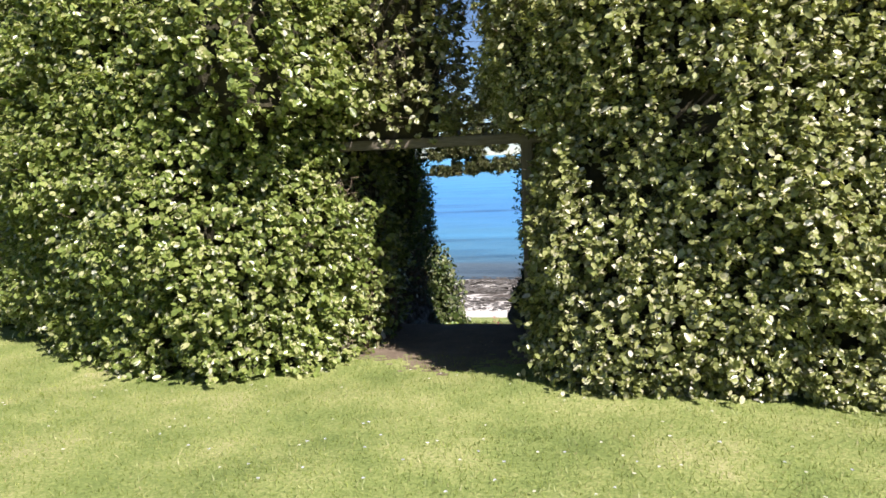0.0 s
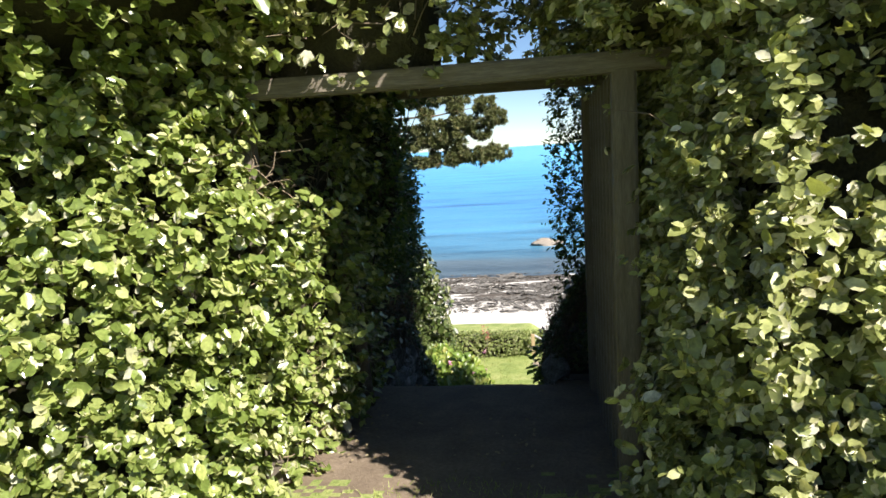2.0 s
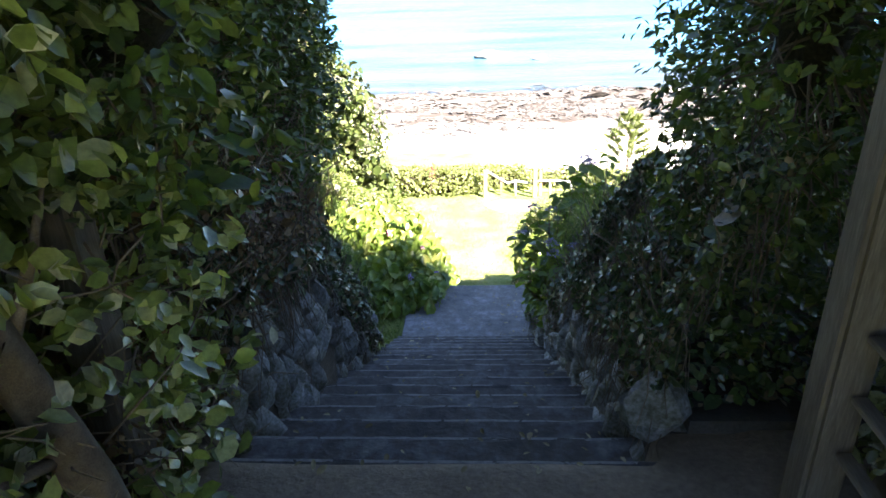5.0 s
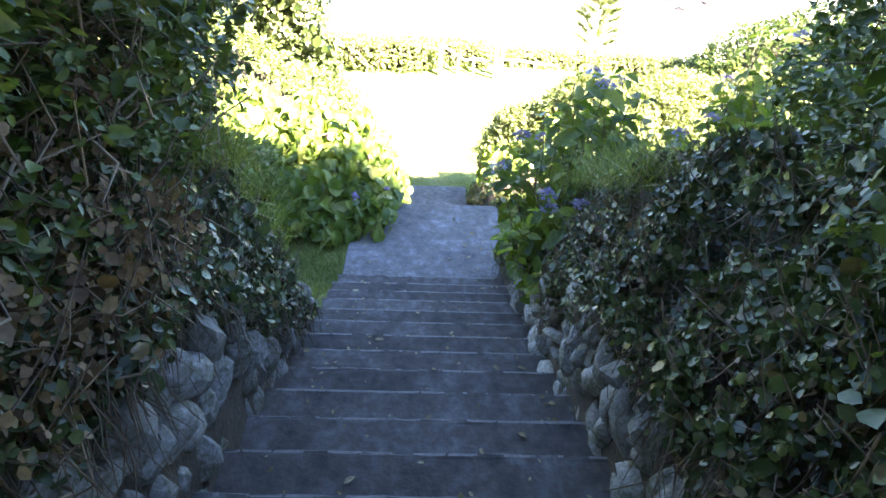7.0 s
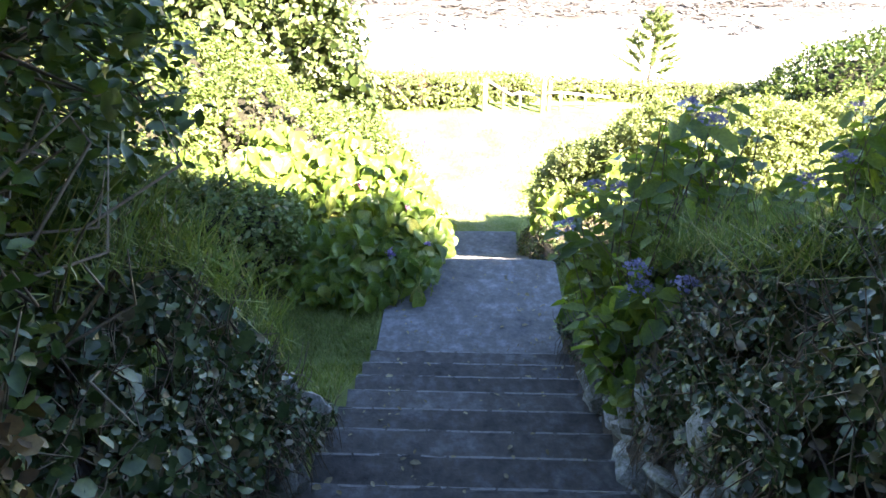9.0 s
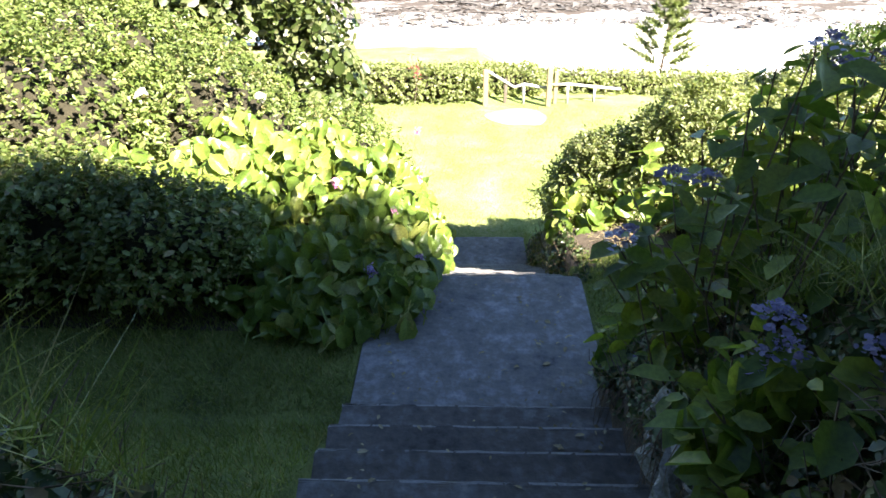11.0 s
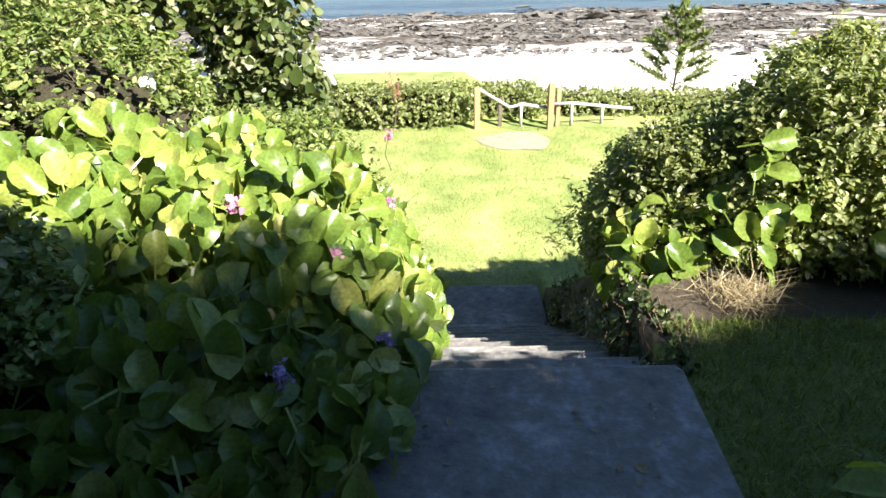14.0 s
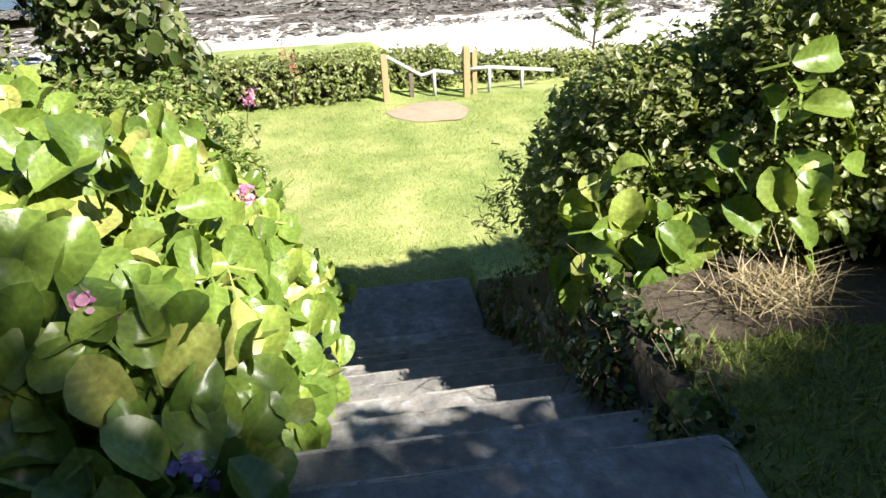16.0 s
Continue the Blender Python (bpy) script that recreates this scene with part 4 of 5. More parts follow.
def groundcover(name, label, x0, x1, y0, y1, count, mat, size):
    """Low leaves over a bank."""
    x, y = rng.uniform(x0, x1, count), rng.uniform(y0, y1, count)
    q = np.stack([x, y, ground_z(x, y)], 1)
    q[:, 2] += 0.06 + rng.exponential(0.07, count) + np.maximum(0, bumpy(q, 1.4, 0.3))
    root = thing(name, ((x0 + x1) / 2, (y0 + y1) / 2, float(ground_z((x0 + x1) / 2, (y0 + y1) / 2))), label, "ground cover")
    leaves("foliage", q, np.tile([0, -0.3, 1.0], (count, 1)), size, mat, root, aspect=0.8, tilt=0.5)
    s = q[rng.choice(count, 150)]
    twigs("stem", s - np.array([0, 0, 0.05]), s + rng.normal(0, 0.18, (150, 3)) * np.array([1, 1, 0.4]), 0.004, 0.002, M_TWIG, root)


k = 260
y = rng.uniform(9.4, 12.6, k)
q = np.stack([STAIR_R + rng.uniform(-0.03, 0.12, k), y, np.array([stair_z(a) for a in y]) + rng.uniform(0.15, 0.9, k)], 1)
roots = thing("ivy_roots", (STAIR_R + 0.05, 11.0, stair_z(11.0)), "bare brown ivy stems clinging to the stone wall", "stems")
twigs("runner", q, q + np.stack([rng.uniform(-0.08, 0.05, k), rng.normal(0, 0.14, k), rng.uniform(-0.3, 0.1, k)], 1), 0.004, 0.0015, M_TWIG, roots, bend=0.25)
groundcover("ivy", "ivy spreading over the bank above the wall", -0.7, 2.6, 9.3, 14.5, 26000, M_IVY, 0.042)
groundcover("ivy", "ivy spreading over the bank behind the wall", -5.0, -2.5, 9.6, 12.0, 12000, M_IVY, 0.042)


# ---- hydrangea ----
def hydrangea(at, height, spread, stems, label):
    root = thing("hydrangea", at, label, "hydrangea")
    base = np.array(at)
    tips, st = [], []
    for _ in range(stems):
        a, r = rng.uniform(0, 2 * math.pi), math.sqrt(rng.uniform(0, 1))
        h = height * (1 - 0.45 * r * r) * rng.uniform(0.75, 1.1)
        tips.append(base + np.array([math.cos(a) * r * spread[0], math.sin(a) * r * spread[1], h]))
        st.append(base + np.array([math.cos(a) * r * spread[0] * 0.35, math.sin(a) * r * spread[1] * 0.35, 0]))
    tips, st = np.array(tips), np.array(st)
    twigs("stem", st, tips, 0.006, 0.0035, M_TWIG, root)
    q, g, nn = [], [], []
    for s, t in zip(st, tips):
        for f in np.linspace(0.25, 0.97, 8):
            c = s + (t - s) * f
            a0 = rng.uniform(0, math.pi)
            for a in (a0, a0 + math.pi):
                d = np.array([math.cos(a), math.sin(a), 0.1])
                q.append(c + d * 0.07)
                g.append(d)
                nn.append(np.array([0, 0, 1.0]) + 0.5 * d * np.array([1, 1, 0]))
    leaves("foliage", np.array(q), np.array(nn), 0.12, M_HYD, root, aspect=0.62, tilt=0.35, fold=0.35, grow=np.array(g), label="broad toothed green leaves")
    for k in rng.choice(stems, int(stems * 0.12), replace=False):
        c = tips[k] + np.array([0, 0, 0.03])
        n = 120
        d = np.stack([rng.normal(0, 0.022, n), rng.normal(0, 0.022, n), rng.uniform(0, 0.025, n)], 1)
        d[:, 2] += 0.03 - 7 * (d[:, 0] ** 2 + d[:, 1] ** 2)
        head = leaves("flower_head", c + d, np.tile([0, 0, 1.0], (n, 1)), 0.011, M_BLUE, root, aspect=0.9, tilt=0.4, label="flat lacecap head of blue florets")
        a = np.linspace(0, 2 * math.pi, 9)[:-1] + rng.uniform(0, 1)
        ring = c + np.stack([np.cos(a) * 0.056, np.sin(a) * 0.056, np.full(8, 0.01)], 1)
        rim = leaves("floret", np.repeat(ring, 4, 0) + rng.normal(0, 0.008, (32, 3)), np.tile([0, 0, 1.0], (32, 1)), 0.02, M_PALE if rng.uniform() < 0.3 else M_BLUE, None, aspect=1.0, tilt=0.25)
        rim.parent = head
        rim.matrix_parent_inverse = Matrix.Translation(-root.matrix_basis.translation)
    return root


hydrangea((-0.25, 13.3, -2.85), 1.75, (0.85, 1.0), 120, "blue lacecap hydrangea leaning over the steps")
hydrangea((-0.55, 12.45, -2.4), 0.85, (0.5, 0.45), 55, "young hydrangea shoots spilling over the stone wall")
hydrangea((1.15, 13.5, -2.6), 1.85, (0.8, 0.8), 75, "blue lacecap hydrangea beside the landing")
hydrangea((-0.35, 14.3, -3.6), 0.75, (0.5, 0.4), 50, "fresh green hydrangea shoots at the edge of the landing")
hydrangea((1.5, 12.8, -2.0), 1.5, (0.9, 1.0), 75, "blue lacecap hydrangea above the ivy bank")


# ---- bergenia ----
def bergenia_leaf_mesh(seed):
    """A broad rounded leaf on a short stalk, cupped, with a wavy edge."""
    rnd = random.Random(seed)
    co, faces = [(0, 0, 0)], []
    ring = 14
    broad = rnd.uniform(0.38, 0.44)
    for k in range(ring):
        a = 2 * math.pi * k / ring
        r = 1 + rnd.uniform(-0.05, 0.05)
        u = 0.52 - 0.5 * math.cos(a) * r
        v = broad * math.copysign(abs(math.sin(a)) ** 0.85, math.sin(a)) * (0.62 + 0.5 * min(1, u)) * r
        co.append((u + 0.12, v, 0.46 * abs(v) + 0.2 * u * u - 0.42 * u ** 3 + rnd.uniform(-0.05, 0.05)))
    mids = len(co)
    for k in range(ring):
        x, y, z = co[1 + k]
        co.append((0.62 + (x - 0.62) * 0.5, y * 0.5, z * 0.35 - 0.015))
    co.append((0.62, 0, -0.02))
    for k in range(ring):
        j = (k + 1) % ring
        faces.append((1 + k, 1 + j, mids + j, mids + k))
        faces.append((mids + k, mids + j, len(co) - 1))
    s = len(co)
    co += [(0.14, 0.03, 0), (0.14, -0.03, 0), (-0.5, -0.025, -0.16), (-0.5, 0.025, -0.16)]
    faces.append((s, s + 1, s + 2, s + 3))
    me = bpy.data.meshes.new("leaf")
    me.from_pydata(co, [], faces)
    me.polygons.foreach_set("use_smooth", [True] * len(faces))
    return me


BERG = [bergenia_leaf_mesh(k) for k in range(6)]
for m in BERG:
    m.materials.append(M_BERG)


def leaf_pose(q, d, s):
    """A leaf at q that grows towards d and faces the light."""
    stand = rng.uniform(0, 1) < 0.6
    up = (Vector((0.2, -0.85, 0.5) if stand else (0.25, -0.4, 0.8)) + Vector((rng.normal(0, 0.6), rng.normal(0, 0.5), rng.normal(0, 0.3))) + Vector(d) * 0.5).normalized()
    grow = Vector(d) * 0.4 + Vector((rng.normal(0, 0.4), rng.normal(0, 0.4), rng.normal(1.0, 0.3)) if stand else (rng.normal(0, 0.7), rng.normal(0, 0.7), rng.normal(0.2, 0.5)))
    grow = (grow - up * grow.dot(up)).normalized()
    side = up.cross(grow).normalized()
    return Matrix.LocRotScale(q - grow * s * 0.6, Matrix((grow, side, up)).transposed().to_quaternion(), (s, s, s))


def bergenia(x, y, r, h, g, label, group, size=0.155, dense=150):
    """One clump of large round leaves: radius r, height h, foot at g."""
    root = thing("bergenia", (x, y, g), label, "plant", group)
    for k in range(min(290, int(dense * r * r / 0.25))):
        a, f = rng.uniform(0, 2 * math.pi), math.sqrt(rng.uniform(0, 1))
        px, py = x + math.cos(a) * f * r, y + math.sin(a) * f * r
        z = max(g, float(ground_z(px, py)) if px < STAIR_L else g) + 0.06 + h * (1 - f ** 3) * rng.uniform(0.45, 1.08)
        ob = new("leaf", BERG[k % 6])
        ob.parent = root
        ob.matrix_basis = leaf_pose(Vector((px, py, z)) - root.matrix_basis.translation, (math.cos(a) * f, math.sin(a) * f, -0.1), size * rng.uniform(0.7, 1.35))
    return root


for x, y, r, h, g in ((-2.65, 15.05, 0.3, 0.16, -3.64), (-3.1, 15.2, 0.34, 0.22, -3.64), (-2.4, 15.3, 0.36, 0.3, -3.66), (-2.85, 15.5, 0.5, 0.44, -3.66), (-2.25, 15.55, 0.36, 0.36, -3.66), (-2.16, 15.2, 0.26, 0.22, -3.64), (-2.08, 15.5, 0.24, 0.26, -3.64), (-2.2, 15.85, 0.4, 0.46, -3.66), (-3.4, 15.6, 0.5, 0.5, -3.66)):
    bergenia(x, y, r, h, g, "shaded clump of broad round glossy bergenia leaves", "bergenia bed")
for x, y, r, h, g in ((-2.5, 16.0, 0.5, 0.6, -3.68), (-3.1, 16.3, 0.6, 0.7, -3.7), (-2.55, 16.6, 0.55, 0.66, -3.7), (-3.4, 16.9, 0.6, 0.74, -3.75), (-4.0, 16.5, 0.7, 0.78, -3.72), (-4.0, 17.3, 0.6, 0.8, -3.78), (-4.9, 16.4, 0.7, 0.8, -3.72), (-3.2, 17.5, 0.5, 0.7, -3.8), (-5.7, 16.2, 0.6, 0.75, -3.7), (-2.75, 17.2, 0.45, 0.6, -3.9)):
    bergenia(x, y, r, h, g, "sunlit clump of broad yellow-green bergenia leaves", "bergenia bed")
for x, y, r, h, g in ((-2.2, 16.35, 0.38, 0.42, -4.0), (-2.15, 16.9, 0.38, 0.48, -4.3), (-2.3, 17.4, 0.4, 0.6, -4.4), (-2.5, 17.9, 0.5, 0.65, -4.4), (-2.3, 18.4, 0.45, 0.5, -5.1)):
    bergenia(x, y, r, h, g, "bergenia leaves cascading over the edge of the lower steps", "bergenia bed")
for x, y, r, h, g in ((-0.5, 16.9, 0.3, 0.4, -3.85), (-0.65, 16.75, 0.25, 0.25, -4.0), (0.05, 16.8, 0.32, 0.75, -3.8)):
    bergenia(x, y, r, h, g, "bergenia leaves at the foot of the sunny shrub", "bergenia by the shrub", dense=90)
for x, y, r, h, g in ((0.75, 16.6, 0.3, 0.3, -3.7), (1.25, 16.5, 0.4, 0.4, -3.7), (1.85, 16.45, 0.45, 0.42, -3.68)):
    bergenia(x, y, r, h, g, "low bergenia leaves at the edge of the shaded grass", "bergenia by the grass", 0.17, 100)


def bergenia_flower(x, y, z, mat, label):
    root = thing("bergenia_flower", (x, y, z - 0.25), label, "flower")
    n = 60
    d = np.stack([rng.normal(0, 0.018, n), rng.normal(0, 0.018, n), rng.uniform(-0.05, 0.04, n)], 1)
    leaves("flower_head", np.array([x, y, z]) + d, unit(d) + np.array([0, 0, 0.3]), 0.021, mat, root, aspect=0.9)
    twigs("stem", np.array([[x, y, z - 0.3]]), np.array([[x, y, z]]), 0.004, 0.003, M_TWIG, root)


for x, y, z, m, t in ((-2.36, 15.2, -3.22, M_MAUVE, "mauve"), (-2.02, 15.6, -3.38, M_MAUVE, "mauve"), (-2.24, 15.85, -3.1, M_PINK, "pink"), (-2.06, 16.5, -3.72, M_PINK, "pink"), (-2.23, 18.25, -3.41, M_PINK, "pink"), (-2.15, 17.3, -3.55, M_PINK, "pink"), (-3.7, 15.9, -2.98, M_MAUVE, "mauve"), (-2.75, 16.1, -2.95, M_PINK, "faded pink")):
    bergenia_flower(x, y, z, m, f"{t} bergenia flower spike among the leaves")

# ---- beds and shrubs round the landing ----
shrub("low_shrub", "grey-green small-leaved shrub in shade", [((-4.0, 15.45, -3.25), (0.7, 0.5, 0.55)), ((-4.9, 15.6, -3.2), (0.8, 0.6, 0.65)), ((-5.9, 15.65, -3.15), (0.8, 0.7, 0.7)), ((-7.0, 15.6, -3.1), (0.8, 0.8, 0.8))], M_ROSE, 0.05, 3800, holes=-0.5)
shrub("rose_bush", "green rose bush with a few white flowers", [((-4.6, 18.3, -3.55), (1.1, 0.9, 1.05)), ((-6.2, 17.7, -3.25), (1.4, 1.1, 1.25)), ((-6.4, 19.3, -3.2), (1.3, 0.9, 1.2)), ((-3.3, 18.8, -4.4), (0.8, 0.7, 0.9)), ((-8.2, 17.2, -3.2), (1.5, 1.3, 1.3))], M_ROSE, 0.055, 2000)
shrub("rose_bush", "sunny green rose bush beside the lawn", [((-4.0, 21.0, -5.2), (1.2, 1.1, 1.0)), ((-6.2, 20.6, -4.3), (1.5, 1.2, 1.5)), ((-8.6, 20.2, -3.8), (1.7, 1.4, 1.8)), ((-10.5, 19.5, -3.4), (1.6, 1.4, 1.8))], M_ROSE, 0.065, 1300)
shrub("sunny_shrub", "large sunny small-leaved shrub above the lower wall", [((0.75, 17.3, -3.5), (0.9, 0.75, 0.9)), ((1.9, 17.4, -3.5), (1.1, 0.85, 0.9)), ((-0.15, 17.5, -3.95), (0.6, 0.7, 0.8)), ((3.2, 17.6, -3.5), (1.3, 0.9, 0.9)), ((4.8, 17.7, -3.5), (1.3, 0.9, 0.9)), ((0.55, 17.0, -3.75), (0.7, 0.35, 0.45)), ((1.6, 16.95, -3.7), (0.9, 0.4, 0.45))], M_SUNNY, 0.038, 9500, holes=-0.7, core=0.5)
shrub("feathery_plant", "pale feathery plant at the corner of the lawn", [((-0.6, 18.5, -4.6), (0.22, 0.25, 0.5))], M_GRASS, 0.06, 1300, aspect=0.2, core=0, stems=0)
stone_wall("wall_lower", "rough low retaining wall beside the lower steps", -0.68, -1, 15.95, 18.7, lambda y: float(np.interp(y, [15.9, 16.8, 18.9], [-3.9, -4.0, -5.6])), 8, 0.6)
ivy("trailing_ivy", "ivy and dry stems trailing over the low wall", -0.68, -1, 15.72, 18.8, lambda y: stair_z(y) - 0.1, lambda y: float(np.interp(y, [15.9, 16.8, 18.9], [-3.68, -3.7, -5.2])), 6500, 0.2, size=0.03)

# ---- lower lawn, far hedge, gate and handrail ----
# The far hedges take the sun-lightened leaf colour too.
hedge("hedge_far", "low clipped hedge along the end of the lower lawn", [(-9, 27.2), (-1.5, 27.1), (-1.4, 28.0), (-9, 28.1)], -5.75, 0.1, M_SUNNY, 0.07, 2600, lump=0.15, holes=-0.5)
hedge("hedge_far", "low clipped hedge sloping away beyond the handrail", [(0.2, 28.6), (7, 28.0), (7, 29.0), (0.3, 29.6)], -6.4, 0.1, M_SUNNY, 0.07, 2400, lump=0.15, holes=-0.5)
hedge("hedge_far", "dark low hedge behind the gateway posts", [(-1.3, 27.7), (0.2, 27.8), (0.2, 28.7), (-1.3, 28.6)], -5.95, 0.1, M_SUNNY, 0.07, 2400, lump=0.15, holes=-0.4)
shrub("dark_mound", "dark rounded clipped shrub by the beach", [((9.6, 26.5, -6.1), (4.0, 2.2, 1.8))], M_SHRUB, 0.08, 1200)
rail = thing("handrail", (-0.4, 27.2, -6.5), "pale metal handrail and timber posts above the beach steps", "handrail")
A = rail.matrix_basis.translation
timber("post", rail, Vector((-1.25, 26.9, -6.6)) - A, Vector((-1.25, 26.9, -5.55)) - A, 0.13, 0.13, M_NEWWOOD)
timber("post", rail, Vector((0.3, 26.9, -6.6)) - A, Vector((0.3, 26.9, -5.5)) - A, 0.13, 0.13, M_NEWWOOD)
timber("post", rail, Vector((0.5, 27.2, -6.6)) - A, Vector((0.5, 27.2, -5.7)) - A, 0.1, 0.1, M_NEWWOOD)
timber("post", rail, Vector((-0.75, 27.1, -6.6)) - A, Vector((-0.75, 27.1, -5.85)) - A, 0.09, 0.09, M_WOOD)
for pts in ([(-1.2, 26.95, -5.6), (-0.55, 27.1, -6.05), (-0.4, 27.1, -6.02), (-0.3, 27.1, -5.98), (0.25, 27.0, -6.05)], [(-0.3, 27.1, -5.95), (-0.3, 27.1, -6.55)], [(0.4, 27.1, -6.0), (0.8, 27.2, -6.02), (2.2, 27.6, -6.3)], [(0.8, 27.2, -6.02), (0.8, 27.2, -6.55)], [(1.5, 27.4, -6.15), (1.5, 27.4, -6.6)]):
    finish("rail", tube_mesh("rail", [Vector(p) - A for p in pts], [0.035] * len(pts)), M_RAIL, rail, smooth=True)
bm = bmesh.new()
bmesh.ops.create_circle(bm, cap_ends=True, cap_tris=True, radius=0.75, segments=40)
bmesh.ops.subdivide_edges(bm, edges=bm.edges[:], cuts=4, use_grid_fill=True)
for v in bm.verts:
    v.co *= 1 + 0.18 * noise.noise(v.co * 2)
    x, y = v.co.x - 0.5, v.co.y * 0.8 + 25.9
    v.co = Vector((x, y, float(ground_z(x, y)) + 0.9 * 0.05 * noise.noise(Vector((x, y, -6.4)) * 0.9) + 0.035))
patch = part("worn_patch", bm, M_SAND, None, "bare worn earth before the gate")
tagged(patch, category="ground", kind="structure")


# ---- trees ----
def tree(name, label, at, height, crown, mat, leaf, density, lean=(0, 0), limbs=9):
    """A tapered trunk with limbs and a crown of clumps. crown: (centre, radii) of the clumps."""
    root = thing(name, at, label, "tree")
    pts = [Vector((lean[0] * f * f, lean[1] * f * f, height * f)) for f in (0, 0.2, 0.4, 0.6, 0.8, 1.0)]
    me = tube_mesh("trunk", [p + Vector((0.06 * math.sin(k * 2.1), 0.05 * math.cos(k * 1.7), 0)) for k, p in enumerate(pts)], [0.2, 0.16, 0.13, 0.1, 0.07, 0.04], 10)
    finish("trunk", me, M_TWIG, root, "rough grey-brown trunk", True)
    base = np.array(at)
    for k, (c, r) in enumerate(crown):
        f = rng.uniform(0.35, 0.85)
        a = pts[0].lerp(pts[-1], f) + Vector((lean[0] * (f * f - f), lean[1] * (f * f - f), 0))
        b = Vector(c) - Vector(at)
        m = a.lerp(b, 0.5) + Vector((0, 0, -0.15))
        finish("limb", tube_mesh("limb", [a, m, b], [0.07, 0.045, 0.015], 7), M_TWIG, root, smooth=True)
    qs, ns = [], []
    for c, r in crown:
        q, d = dome(c, r, int(density * (r[0] * r[1] + r[0] * r[2] + r[1] * r[2]) * 2), 0.5, 0.3, -1.0)
        qs.append(q)
        ns.append(d + np.array([0, 0, 0.4]))
    leaves("crown", np.concatenate(qs), np.concatenate(ns), leaf, mat, root, aspect=0.75, tilt=0.8)
    return root


tz = float(ground_z(-6.5, 23.5))
tree("tree", "dark broadleaf tree with pale leaves beside the lower lawn", (-6.3, 23.0, tz), 4.2,
     [((-6.3, 23.0, -1.9), (1.6, 1.5, 1.2)), ((-5.0, 22.6, -2.4), (1.1, 1.0, 1.0)), ((-7.8, 22.6, -2.3), (1.3, 1.2, 1.1)), ((-4.6, 23.2, -3.6), (0.9, 0.9, 1.1)), ((-6.0, 22.0, -2.9), (1.0, 0.8, 0.8)), ((-9.5, 22.8, -2.8), (1.6, 1.3, 1.3)), ((-4.3, 23.4, -4.8), (0.8, 0.8, 1.0))], M_SYC, 0.14, 330)


def pine(label, at, height, reach, clumps, mat):
    root = thing("pine_tree", at, label, "tree")
    pts = [(0, 0, 0), (0.2, 0, height * 0.4), (0.1, 0.1, height * 0.75), (0.4, 0, height)]
    finish("trunk", tube_mesh("trunk", pts, [0.3, 0.24, 0.17, 0.06], 10), M_TWIG, root, "rough pine trunk", True)
    qs, gs = [], []
    for dx, dy, dz, r in clumps:
        c = Vector((dx, dy, dz))
        s = Vector((0.2, 0, min(height * 0.97, dz - 0.4)))
        finish("limb", tube_mesh("limb", [s, s.lerp(c, 0.55) + Vector((0, 0, -0.15)), c], [0.06, 0.035, 0.012], 7), M_TWIG, root, smooth=True)
        far, big = c, r
        for j in range(int(130 * big)):
            c, r = (far, big) if j < 60 * big else (s.lerp(far, 0.72), big * 0.7) if j < 98 * big else (s.lerp(far, 0.45), big * 0.6)
            d = unit(rng.normal(0, 1, (1, 3)))[0]
            tip = np.array(c) + d * r * np.array([1, 1, 0.65]) * rng.uniform(0.5, 1.0)
            n = 70
            dd = unit(rng.normal(0, 1, (n, 3)) + d * 0.6)
            qs.append(tip + dd * 0.09 + np.array(at))
            gs.append(dd)
    q, g = np.concatenate(qs), np.concatenate(gs)
    leaves("needles", q, np.cross(g, rng.normal(0, 1, g.shape)), reach, mat, root, aspect=0.1, tilt=0.05, grow=g * 6)
    return root


pz = float(ground_z(-7.0, 34.0))
pine("large pine with drooping clumps of needles near the shore", (-8.4, 34.0, pz), 12.0, 0.22,
     [(dx + 1.4, dy, dz, r) for dx, dy, dz, r in ((4.3, 0, 9.9, 0.72), (3.9, 0.2, 10.5, 0.6), (4.3, 0.3, 8.3, 0.62), (3.6, -0.2, 8.25, 0.55), (3.6, 0, 9.3, 0.5), (2.9, 0, 9.7, 0.7), (0.4, 0.2, 11.3, 1.0), (-1.5, 0, 10.5, 1.0), (-2.4, 0.3, 9.4, 0.9), (2.5, 0.5, 11.1, 0.8), (2.3, 0, 9.1, 0.8), (2.6, 0.2, 8.3, 0.7))], M_PINE)


